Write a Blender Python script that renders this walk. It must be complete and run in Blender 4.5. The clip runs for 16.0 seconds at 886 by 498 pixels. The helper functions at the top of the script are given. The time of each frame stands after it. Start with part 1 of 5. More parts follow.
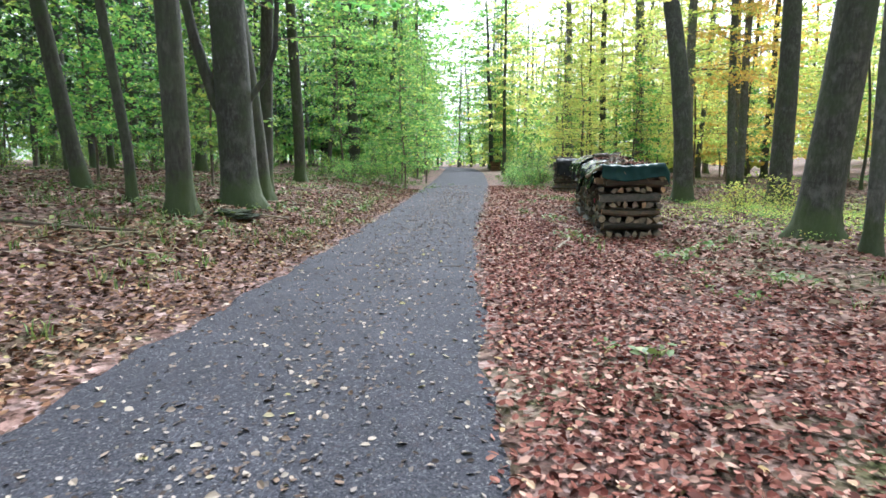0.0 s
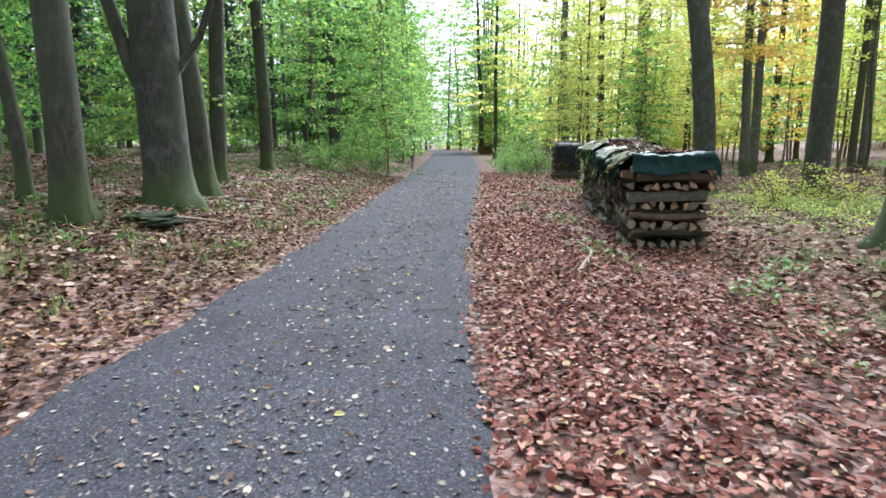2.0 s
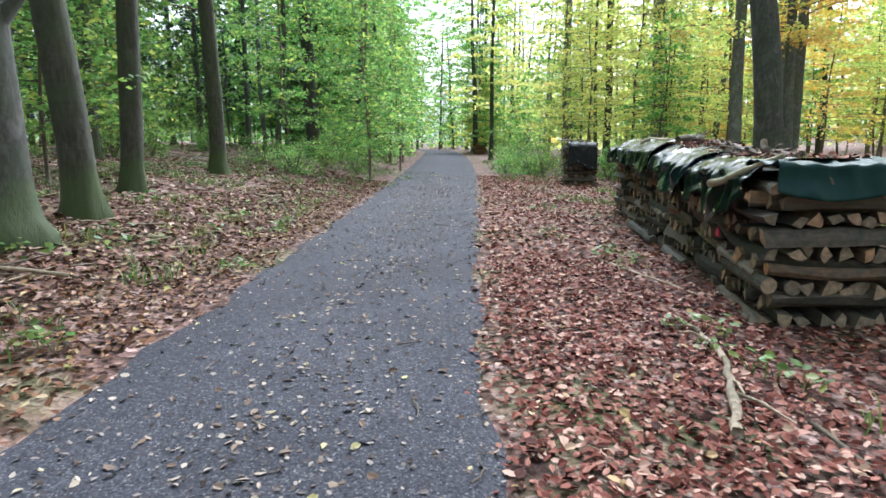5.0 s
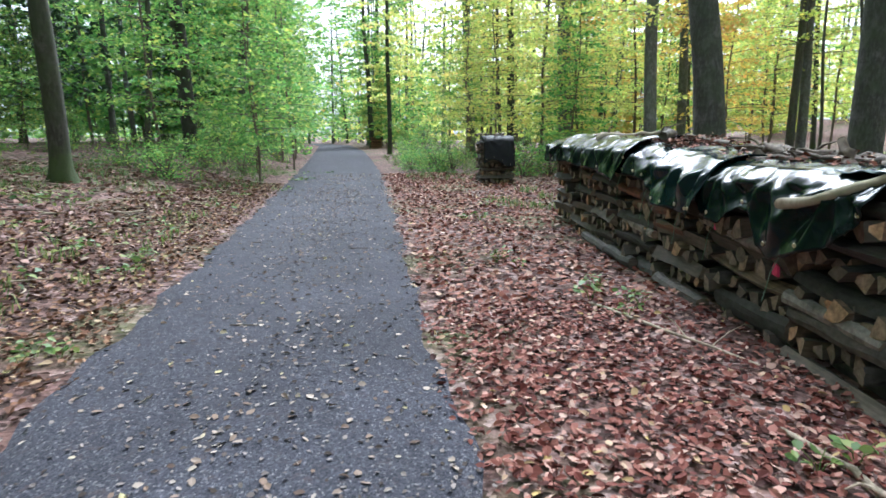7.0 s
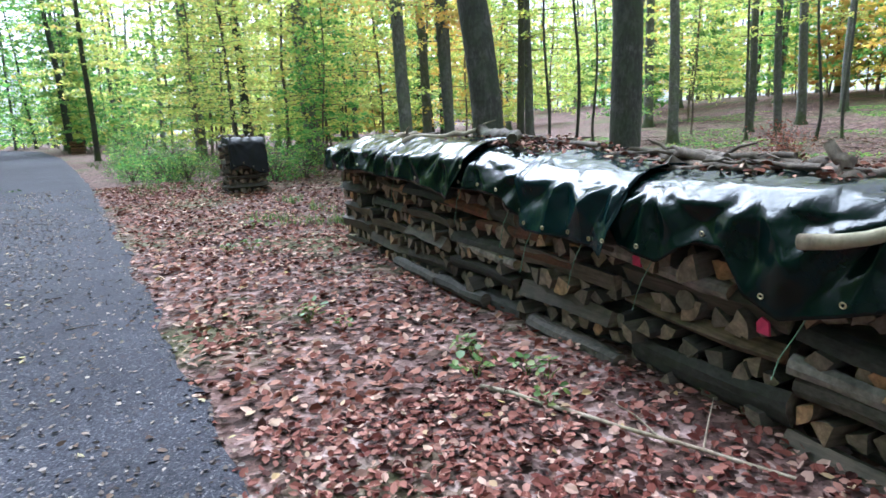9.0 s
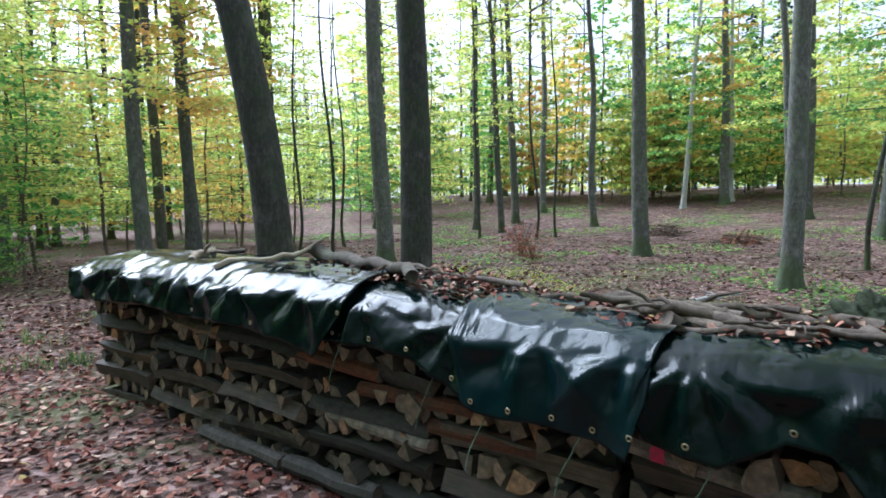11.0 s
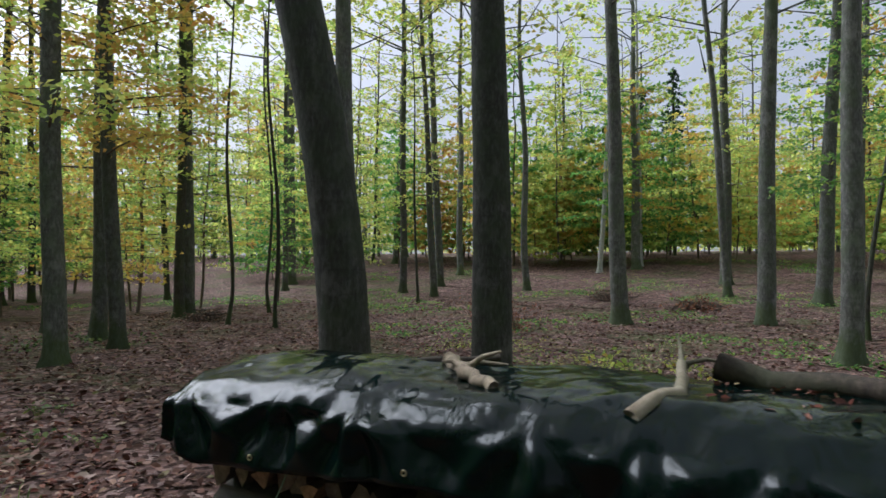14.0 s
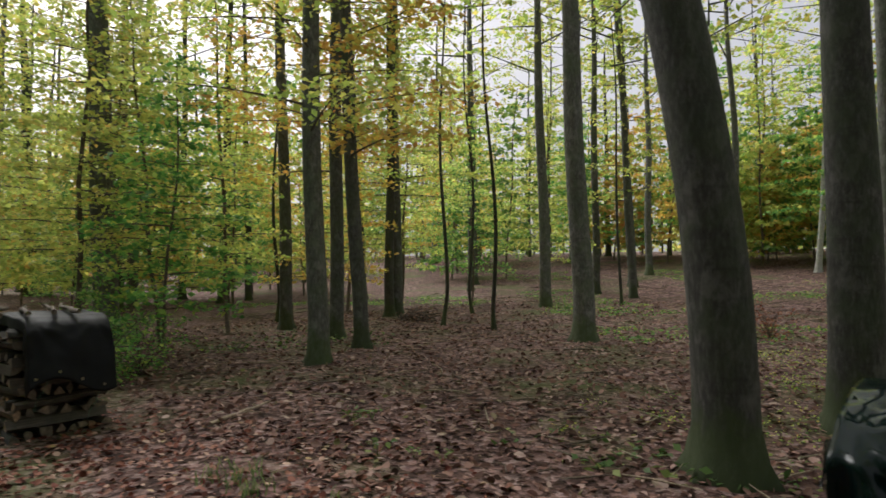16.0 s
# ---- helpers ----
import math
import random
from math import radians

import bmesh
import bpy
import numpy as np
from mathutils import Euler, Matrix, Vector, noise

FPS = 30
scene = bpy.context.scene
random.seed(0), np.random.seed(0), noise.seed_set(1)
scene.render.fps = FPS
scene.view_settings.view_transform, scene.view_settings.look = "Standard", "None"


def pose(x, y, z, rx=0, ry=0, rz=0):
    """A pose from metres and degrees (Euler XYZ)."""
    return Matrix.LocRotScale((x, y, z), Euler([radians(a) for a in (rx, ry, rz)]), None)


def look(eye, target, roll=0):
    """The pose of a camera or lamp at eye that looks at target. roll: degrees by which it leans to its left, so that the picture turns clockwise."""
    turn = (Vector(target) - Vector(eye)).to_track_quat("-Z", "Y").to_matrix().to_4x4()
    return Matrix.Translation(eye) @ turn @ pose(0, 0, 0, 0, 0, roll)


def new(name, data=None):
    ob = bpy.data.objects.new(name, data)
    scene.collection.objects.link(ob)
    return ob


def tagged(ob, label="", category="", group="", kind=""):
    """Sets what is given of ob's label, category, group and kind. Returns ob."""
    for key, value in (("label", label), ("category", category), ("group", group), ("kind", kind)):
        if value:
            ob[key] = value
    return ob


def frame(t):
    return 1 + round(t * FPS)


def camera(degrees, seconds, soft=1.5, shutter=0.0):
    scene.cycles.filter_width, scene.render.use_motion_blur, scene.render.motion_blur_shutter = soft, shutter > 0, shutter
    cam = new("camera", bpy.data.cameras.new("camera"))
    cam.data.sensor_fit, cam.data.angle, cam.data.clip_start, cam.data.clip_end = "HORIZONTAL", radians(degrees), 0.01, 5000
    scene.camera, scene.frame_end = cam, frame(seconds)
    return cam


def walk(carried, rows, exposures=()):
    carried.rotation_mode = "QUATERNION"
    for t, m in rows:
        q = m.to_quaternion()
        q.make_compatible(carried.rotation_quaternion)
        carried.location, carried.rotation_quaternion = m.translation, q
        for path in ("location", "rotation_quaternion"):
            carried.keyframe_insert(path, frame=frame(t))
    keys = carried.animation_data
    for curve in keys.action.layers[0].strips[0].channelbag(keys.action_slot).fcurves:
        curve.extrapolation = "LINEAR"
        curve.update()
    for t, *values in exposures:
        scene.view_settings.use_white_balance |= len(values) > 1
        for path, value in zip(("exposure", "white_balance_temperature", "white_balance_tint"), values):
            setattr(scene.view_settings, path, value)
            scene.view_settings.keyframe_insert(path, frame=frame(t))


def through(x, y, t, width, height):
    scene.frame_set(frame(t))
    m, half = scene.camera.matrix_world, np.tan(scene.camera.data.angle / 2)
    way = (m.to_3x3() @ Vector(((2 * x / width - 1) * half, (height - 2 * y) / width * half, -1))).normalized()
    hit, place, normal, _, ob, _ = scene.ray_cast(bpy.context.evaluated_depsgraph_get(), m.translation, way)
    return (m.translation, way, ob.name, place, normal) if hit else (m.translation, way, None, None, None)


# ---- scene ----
cam = camera(71.7, 16.0, soft=1.6, shutter=0.2)
PATH = [
    (0, (1.402, -0.016, 1.289), (1.09, 1.939, 1.0), -0.0),
    (0.5, (1.33, 0.592, 1.298), (1.027, 2.546, 0.999), -0.2),
    (1, (1.245, 1.223, 1.298), (0.948, 3.177, 0.991), -0.1),
    (1.5, (1.171, 1.831, 1.309), (0.892, 3.782, 0.967), -0.1),
    (2, (1.116, 2.426, 1.346), (0.839, 4.376, 1.003), 0.0),
    (2.5, (1.035, 3.015, 1.357), (0.761, 4.966, 1.013), 0.0),
    (3, (0.97, 3.604, 1.365), (0.699, 5.555, 1.02), 0.2),
    (3.5, (0.877, 4.193, 1.348), (0.613, 6.145, 1.001), 0.2),
    (4, (0.813, 4.797, 1.344), (0.555, 6.749, 0.994), 0.2),
    (4.2, (0.773, 5.054, 1.332), (0.513, 7.007, 0.988), 0.2),
    (6.3, (0.249, 7.28, 1.34), (0.123, 9.243, 0.978), -0.1),
    (6.5, (0.181, 7.502, 1.35), (0.098, 9.467, 0.984), -0.3),
    (7, (0.084, 8.032, 1.406), (0.168, 9.996, 1.036), -0.4),
    (7.5, (0.023, 8.612, 1.447), (0.291, 10.559, 1.079), -0.4),
    (8, (-0.03, 9.184, 1.463), (0.526, 11.069, 1.091), -0.2),
    (8.2, (-0.036, 9.419, 1.469), (0.592, 11.28, 1.09), -0.8),
    (10.3, (-0.333, 10.853, 1.664), (1.004, 12.316, 1.393), -0.8),
    (10.5, (-0.309, 11.078, 1.701), (1.104, 12.479, 1.508), -1.0),
    (11, (-0.219, 11.742, 1.776), (1.358, 12.965, 1.64), -0.7),
    (11.5, (-0.147, 12.393, 1.9), (1.532, 13.478, 1.838), -0.6),
    (12, (-0.041, 13.125, 1.998), (1.693, 14.122, 1.998), -0.8),
    (12.5, (-0.056, 13.792, 2.01), (1.74, 14.671, 2.035), -0.1),
    (13, (-0.008, 14.382, 1.981), (1.796, 15.243, 2.04), -0.1),
    (13.5, (-0.005, 15.052, 1.915), (1.802, 15.907, 1.973), -0.0),
    (14, (0.072, 15.704, 1.882), (1.877, 16.563, 1.939), 0.1),
    (14.5, (0.133, 16.383, 1.793), (1.921, 17.278, 1.859), 0.2),
    (15, (0.224, 16.95, 1.741), (1.958, 17.942, 1.805), 0.3),
    (15.5, (0.205, 17.54, 1.707), (1.847, 18.678, 1.781), 0.3),
    (16, (-0.227, 17.958, 1.871), (1.319, 19.226, 1.928), -0.1),
]
walk(cam, [(t, look(eye, target, roll)) for t, eye, target, roll in PATH], [(0, 2.2, 5250, 6), (4, 2.15, 5200, 7), (7, 2.05, 5050, 7), (8.2, 2.15, 4900, 8), (10.5, 2.15, 4750, 9), (11.1, 1.6, 4850, 9), (11.9, 0.8, 4950, 9), (12.5, 0.7, 5050, 9), (14, 0.7, 5250, 10), (16, 0.7, 5900, 10)])

# ---- world, sun ----
world = bpy.data.worlds.new("world")
scene.world = world
world.use_nodes = True
sky = world.node_tree.nodes.new("ShaderNodeTexSky")
sky.sky_type, sky.sun_disc = "NISHITA", False
SUN_ELEV, SUN_ROT = 47, 12
sky.sun_elevation, sky.sun_rotation = radians(SUN_ELEV), radians(SUN_ROT)
sky.air_density, sky.dust_density, sky.ozone_density = 0.35, 10.0, 0.0
# thin even cloud over the whole sky
cloud = world.node_tree.nodes.new("ShaderNodeMix")
cloud.data_type = "RGBA"
cloud.inputs[0].default_value = 0.5
cloud.inputs[7].default_value = (5.7, 5.4, 5.0, 1)
world.node_tree.links.new(sky.outputs[0], cloud.inputs[6])
world.node_tree.links.new(cloud.outputs[2], world.node_tree.nodes["Background"].inputs[0])
world.node_tree.nodes["Background"].inputs[1].default_value = 0.1
sun = new("sun", bpy.data.lights.new("sun", "SUN"))
sun.data.energy, sun.data.angle, sun.data.color = 2.1, radians(40), (1.0, 0.95, 0.86)
sun_dir = Vector((math.sin(radians(SUN_ROT)) * math.cos(radians(SUN_ELEV)), math.cos(radians(SUN_ROT)) * math.cos(radians(SUN_ELEV)), math.sin(radians(SUN_ELEV))))
sun.matrix_world = look(sun_dir * 50, (0, 0, 0))

# ---- materials ----
rng = np.random.default_rng(7)


def material(name):
    m = bpy.data.materials.new(name)
    m.use_nodes = True
    nt = m.node_tree
    return m, nt, nt.nodes["Principled BSDF"], nt.nodes["Material Output"]


def node(nt, kind, **values):
    n = nt.nodes.new(kind)
    for k, v in values.items():
        n.inputs[k].default_value = v
    return n


def ramp(nt, source, stops, constant=False):
    r = nt.nodes.new("ShaderNodeValToRGB")
    if constant:
        r.color_ramp.interpolation = "CONSTANT"
    e = r.color_ramp.elements
    e[0].position, e[0].color = stops[0][0], (*stops[0][1], 1)
    e[1].position, e[1].color = stops[-1][0], (*stops[-1][1], 1)
    for p, c in stops[1:-1]:
        e.new(p).color = (*c, 1)
    nt.links.new(source, r.inputs[0])
    return r.outputs[0]


def coords(nt, scale=(1, 1, 1), space="Object"):
    tc, mp = nt.nodes.new("ShaderNodeTexCoord"), nt.nodes.new("ShaderNodeMapping")
    mp.inputs["Scale"].default_value = scale
    nt.links.new(tc.outputs[space], mp.inputs[0])
    return mp.outputs[0]


def tex(nt, vec, scale, detail=4, rough=0.6):
    n = node(nt, "ShaderNodeTexNoise", Scale=scale, Detail=detail, Roughness=rough)
    nt.links.new(vec, n.inputs["Vector"])
    return n.outputs["Fac"]


def blend(nt, a, b, fac, mode="MIX"):
    n = nt.nodes.new("ShaderNodeMix")
    n.data_type, n.blend_type = "RGBA", mode
    for s, v in ((n.inputs[0], fac), (n.inputs[6], a), (n.inputs[7], b)):
        if isinstance(v, (int, float)):
            s.default_value = v
        elif isinstance(v, tuple):
            s.default_value = (*v, 1)
        else:
            nt.links.new(v, s)
    return n.outputs[2]


def relief(nt, bsdf, height, strength=0.5, distance=0.02):
    b = node(nt, "ShaderNodeBump", Strength=strength, Distance=distance)
    nt.links.new(height, b.inputs["Height"])
    nt.links.new(b.outputs[0], bsdf.inputs["Normal"])


def leaf_material(name, stops, through=0.5, rough=0.5, gloss=0.3):
    m, nt, b, out = material(name)
    geo, info = nt.nodes.new("ShaderNodeNewGeometry"), nt.nodes.new("ShaderNodeObjectInfo")
    col = ramp(nt, geo.outputs["Random Per Island"], stops)
    hsv = nt.nodes.new("ShaderNodeHueSaturation")
    hue = node(nt, "ShaderNodeMapRange")
    hue.inputs["To Min"].default_value, hue.inputs["To Max"].default_value = 0.485, 0.515
    val = node(nt, "ShaderNodeMapRange")
    val.inputs["To Min"].default_value, val.inputs["To Max"].default_value = 0.8, 1.2
    for r, k in ((hue, "Hue"), (val, "Value")):
        nt.links.new(info.outputs["Random"], r.inputs[0])
        nt.links.new(r.outputs[0], hsv.inputs[k])
    nt.links.new(col, hsv.inputs["Color"])
    nt.links.new(hsv.outputs[0], b.inputs["Base Color"])
    b.inputs["Roughness"].default_value = rough
    b.inputs["Specular IOR Level"].default_value = gloss
    if through:
        tr, mix = nt.nodes.new("ShaderNodeBsdfTranslucent"), nt.nodes.new("ShaderNodeMixShader")
        nt.links.new(hsv.outputs[0], tr.inputs[0])
        mix.inputs[0].default_value = through
        nt.links.new(b.outputs[0], mix.inputs[1])
        nt.links.new(tr.outputs[0], mix.inputs[2])
        nt.links.new(mix.outputs[0], out.inputs[0])
    return m


M_GREEN = leaf_material("leaf_green", [(0, (0.08, 0.19, 0.045)), (0.5, (0.17, 0.34, 0.075)), (0.85, (0.32, 0.47, 0.1)), (1, (0.52, 0.54, 0.1))], 0.6)
M_YELLOW = leaf_material("leaf_yellow_green", [(0, (0.3, 0.42, 0.09)), (0.45, (0.5, 0.6, 0.13)), (0.85, (0.7, 0.68, 0.16)), (1, (0.72, 0.5, 0.12))], 0.6)
M_ORANGE = leaf_material("leaf_orange", [(0, (0.5, 0.46, 0.09)), (0.5, (0.68, 0.5, 0.1)), (1, (0.66, 0.34, 0.08))], 0.6)
M_RED = leaf_material("leaf_rust", [(0, (0.16, 0.05, 0.035)), (0.6, (0.3, 0.1, 0.06)), (1, (0.36, 0.18, 0.08))], 0.3)
M_DARK = leaf_material("needle_dark", [(0, (0.02, 0.045, 0.02)), (1, (0.05, 0.09, 0.035))], 0.2)
M_LITTER = leaf_material("leaf_litter", [(0, (0.03, 0.012, 0.008)), (0.25, (0.11, 0.034, 0.02)), (0.5, (0.19, 0.075, 0.046)), (0.78, (0.34, 0.172, 0.12)), (0.97, (0.52, 0.37, 0.28)), (1, (0.36, 0.27, 0.09))], 0, 0.75, 0.12)
M_LITTER_DIM = leaf_material("leaf_litter_brown", [(0, (0.055, 0.034, 0.024)), (0.4, (0.19, 0.105, 0.075)), (0.75, (0.34, 0.215, 0.165)), (0.92, (0.48, 0.36, 0.3)), (1, (0.17, 0.17, 0.05))], 0, 0.75, 0.12)
M_PALE = leaf_material("leaf_pale", [(0, (0.07, 0.045, 0.035)), (0.4, (0.17, 0.115, 0.085)), (0.9, (0.36, 0.3, 0.25)), (1, (0.38, 0.33, 0.14))], 0, 0.75, 0.12)
M_CRUMB = leaf_material("leaf_crumb", [(0, (0.035, 0.026, 0.022)), (0.3, (0.07, 0.052, 0.045)), (0.6, (0.14, 0.115, 0.105)), (0.88, (0.25, 0.21, 0.19)), (1, (0.34, 0.29, 0.24))], 0, 0.75, 0.12)
M_LITTER_TAN = leaf_material("leaf_litter_tan", [(0, (0.024, 0.015, 0.01)), (0.3, (0.08, 0.04, 0.022)), (0.6, (0.165, 0.083, 0.043)), (0.85, (0.28, 0.17, 0.095)), (0.96, (0.45, 0.35, 0.21)), (1, (0.25, 0.26, 0.06))], 0, 0.75, 0.12)
M_GRASS = leaf_material("grass_blade", [(0, (0.05, 0.1, 0.025)), (0.6, (0.11, 0.18, 0.04)), (1, (0.24, 0.27, 0.07))], 0.3)


def bark_material(name, dark, mid, light, moss, stretch=0.35, foot=False):
    m, nt, b, out = material(name)
    v = coords(nt, (1, 1, stretch))
    fine, broad = tex(nt, v, 22, 6, 0.7), tex(nt, coords(nt), 1.6, 3)
    rings = tex(nt, coords(nt, (1.2, 1.2, 14)), 1.4, 4)
    blot = tex(nt, coords(nt, (1, 1, 0.6)), 4.2, 5, 0.7)
    col = ramp(nt, fine, [(0.3, dark), (0.52, mid), (0.75, light)])
    col = blend(nt, col, dark, ramp(nt, rings, [(0.55, (0, 0, 0)), (0.72, (0.5, 0.5, 0.5))]))
    col = blend(nt, col, light, ramp(nt, blot, [(0.52, (0, 0, 0)), (0.64, (0.75, 0.75, 0.75))]))
    col = blend(nt, col, moss, ramp(nt, broad, [(0.45, (0, 0, 0)), (0.66, (0.75, 0.75, 0.75))]))
    if foot:
        sep = nt.nodes.new("ShaderNodeSeparateXYZ")
        nt.links.new(coords(nt), sep.inputs[0])
        add = nt.nodes.new("ShaderNodeMath")
        add.operation = "MULTIPLY_ADD"
        nt.links.new(tex(nt, coords(nt), 5, 4), add.inputs[0])
        add.inputs[1].default_value = -0.85
        nt.links.new(sep.outputs[2], add.inputs[2])
        col = blend(nt, col, (0.05, 0.075, 0.018), ramp(nt, add.outputs[0], [(0.0, (0.7, 0.7, 0.7)), (0.25, (0, 0, 0))]))
    info = nt.nodes.new("ShaderNodeObjectInfo")
    hsv = nt.nodes.new("ShaderNodeHueSaturation")
    val = node(nt, "ShaderNodeMapRange")
    val.inputs["To Min"].default_value, val.inputs["To Max"].default_value = 0.75, 1.2
    nt.links.new(info.outputs["Random"], val.inputs[0])
    nt.links.new(val.outputs[0], hsv.inputs["Value"])
    nt.links.new(col, hsv.inputs["Color"])
    nt.links.new(hsv.outputs[0], b.inputs["Base Color"])
    b.inputs["Roughness"].default_value = 0.85
    relief(nt, b, fine, 0.6, 0.02)
    return m


M_BEECH = bark_material("bark_beech", (0.04, 0.039, 0.034), (0.105, 0.103, 0.093), (0.22, 0.216, 0.2), (0.075, 0.098, 0.05), foot=True)
# Darker beech bark for near trunks, with their backlit shade partly in the colour
M_DARKBEECH = bark_material("bark_dark_beech", (0.02, 0.0195, 0.016), (0.05, 0.048, 0.041), (0.12, 0.118, 0.105), (0.04, 0.056, 0.024), foot=True)
M_BROWN = bark_material("bark_brown", (0.019, 0.017, 0.013), (0.048, 0.045, 0.035), (0.092, 0.088, 0.072), (0.045, 0.062, 0.026), 0.2, True)
M_BIRCH = bark_material("bark_birch", (0.12, 0.12, 0.11), (0.5, 0.5, 0.48), (0.65, 0.64, 0.62), (0.42, 0.44, 0.38), 1.5)
M_TWIG = bark_material("bark_twig", (0.04, 0.03, 0.025), (0.1, 0.075, 0.055), (0.2, 0.16, 0.12), (0.12, 0.1, 0.06))
M_MOSSLOG = bark_material("bark_mossy_log", (0.022, 0.017, 0.012), (0.07, 0.05, 0.036), (0.16, 0.12, 0.09), (0.06, 0.07, 0.03))
M_STICK = bark_material("bark_weathered", (0.12, 0.09, 0.06), (0.3, 0.23, 0.16), (0.45, 0.37, 0.28), (0.2, 0.19, 0.12))


def ground_material():
    m, nt, b, out = material("forest_floor")
    v = coords(nt)
    vor = node(nt, "ShaderNodeTexVoronoi", Scale=13.0, Randomness=1.0)
    warp = nt.nodes.new("ShaderNodeMix")
    warp.data_type, warp.blend_type = "RGBA", "LINEAR_LIGHT"
    warp.inputs[0].default_value = 0.08
    n = node(nt, "ShaderNodeTexNoise", Scale=9.0, Detail=3.0)
    nt.links.new(v, n.inputs["Vector"])
    nt.links.new(v, warp.inputs[6])
    nt.links.new(n.outputs["Color"], warp.inputs[7])
    nt.links.new(warp.outputs[2], vor.inputs["Vector"])
    sep = nt.nodes.new("ShaderNodeSeparateColor")
    nt.links.new(vor.outputs["Color"], sep.inputs[0])
    leafy = ramp(nt, sep.outputs[0], [(0, (0.05, 0.032, 0.025)), (0.4, (0.15, 0.09, 0.07)), (0.75, (0.26, 0.168, 0.142)), (1, (0.38, 0.285, 0.25))])
    patch = ramp(nt, tex(nt, v, 0.32, 5, 0.65), [(0.5, (0, 0, 0)), (0.66, (0.8, 0.8, 0.8))])
    moss = ramp(nt, tex(nt, v, 30, 4), [(0.3, (0.03, 0.045, 0.016)), (0.7, (0.13, 0.16, 0.05))])
    soil = blend(nt, ramp(nt, tex(nt, v, 1.1, 5, 0.7), [(0.3, (0.5, 0.46, 0.45)), (0.68, (1.1, 1.1, 1.12))]), ramp(nt, tex(nt, v, 4.5, 6, 0.8), [(0.38, (0.34, 0.32, 0.32)), (0.6, (1.2, 1.18, 1.22))]), 1.0, "MULTIPLY")
    col = blend(nt, blend(nt, leafy, soil, 1.0, "MULTIPLY"), moss, patch)
    nt.links.new(col, b.inputs["Base Color"])
    b.inputs["Roughness"].default_value = 0.95
    b.inputs["Specular IOR Level"].default_value = 0.15
    relief(nt, b, vor.outputs["Distance"], 0.8, 0.03)
    return m


def path_material():
    m, nt, b, out = material("path_grit")
    v = coords(nt)
    vor = node(nt, "ShaderNodeTexVoronoi", Scale=110.0)
    nt.links.new(v, vor.inputs["Vector"])
    sep = nt.nodes.new("ShaderNodeSeparateColor")
    nt.links.new(vor.outputs["Color"], sep.inputs[0])
    grit = ramp(nt, sep.outputs[0], [(0, (0.023, 0.024, 0.030)), (0.6, (0.050, 0.050, 0.062)), (0.93, (0.08, 0.08, 0.094)), (1, (0.187, 0.178, 0.178))])
    broad = ramp(nt, tex(nt, v, 0.7, 5, 0.65), [(0.3, (0.72, 0.7, 0.7)), (0.7, (1.1, 1.08, 1.1))])
    crumbs = tex(nt, v, 16, 5, 0.75)
    col = blend(nt, grit, broad, 1.0, "MULTIPLY")
    col = blend(nt, col, (0.055, 0.042, 0.042), ramp(nt, crumbs, [(0.56, (0, 0, 0)), (0.7, (0.85, 0.85, 0.85))]))
    nt.links.new(col, b.inputs["Base Color"])
    b.inputs["Roughness"].default_value = 0.95
    b.inputs["Specular IOR Level"].default_value = 0.15
    relief(nt, b, tex(nt, v, 55, 4, 0.7), 0.6, 0.015)
    return m


def wood_material(name, dark, light, grain=(1.5, 22, 22)):
    m, nt, b, out = material(name)
    info = nt.nodes.new("ShaderNodeObjectInfo")
    g = tex(nt, coords(nt, grain), 2.2, 6, 0.7)
    col = ramp(nt, g, [(0.3, dark), (0.7, light)])
    tint = ramp(nt, info.outputs["Random"], [(0, (0.35, 0.36, 0.38)), (0.5, (0.7, 0.68, 0.66)), (0.85, (0.95, 0.88, 0.8)), (0.93, (1.25, 0.8, 0.5)), (1, (1.6, 1.35, 1.05))])
    col = blend(nt, col, tint, 1.0, "MULTIPLY")
    stain = ramp(nt, tex(nt, coords(nt), 9, 4), [(0.45, (0, 0, 0)), (0.7, (0.7, 0.7, 0.7))])
    col = blend(nt, col, (0.035, 0.038, 0.026), stain)
    nt.links.new(col, b.inputs["Base Color"])
    b.inputs["Roughness"].default_value = 0.8
    relief(nt, b, g, 0.5, 0.01)
    return m


M_SPLIT = wood_material("wood_split", (0.068, 0.055, 0.042), (0.205, 0.168, 0.127))
M_END = wood_material("wood_end", (0.17, 0.128, 0.09), (0.45, 0.355, 0.25), (6, 14, 14))
M_REDWOOD = wood_material("wood_reddish", (0.16, 0.05, 0.022), (0.36, 0.14, 0.065))
M_PALEWOOD = wood_material("wood_pale_bark", (0.2, 0.18, 0.155), (0.42, 0.39, 0.35), (7, 12, 12))
M_LOGBARK = wood_material("log_bark", (0.028, 0.026, 0.022), (0.13, 0.118, 0.1), (7, 12, 12))


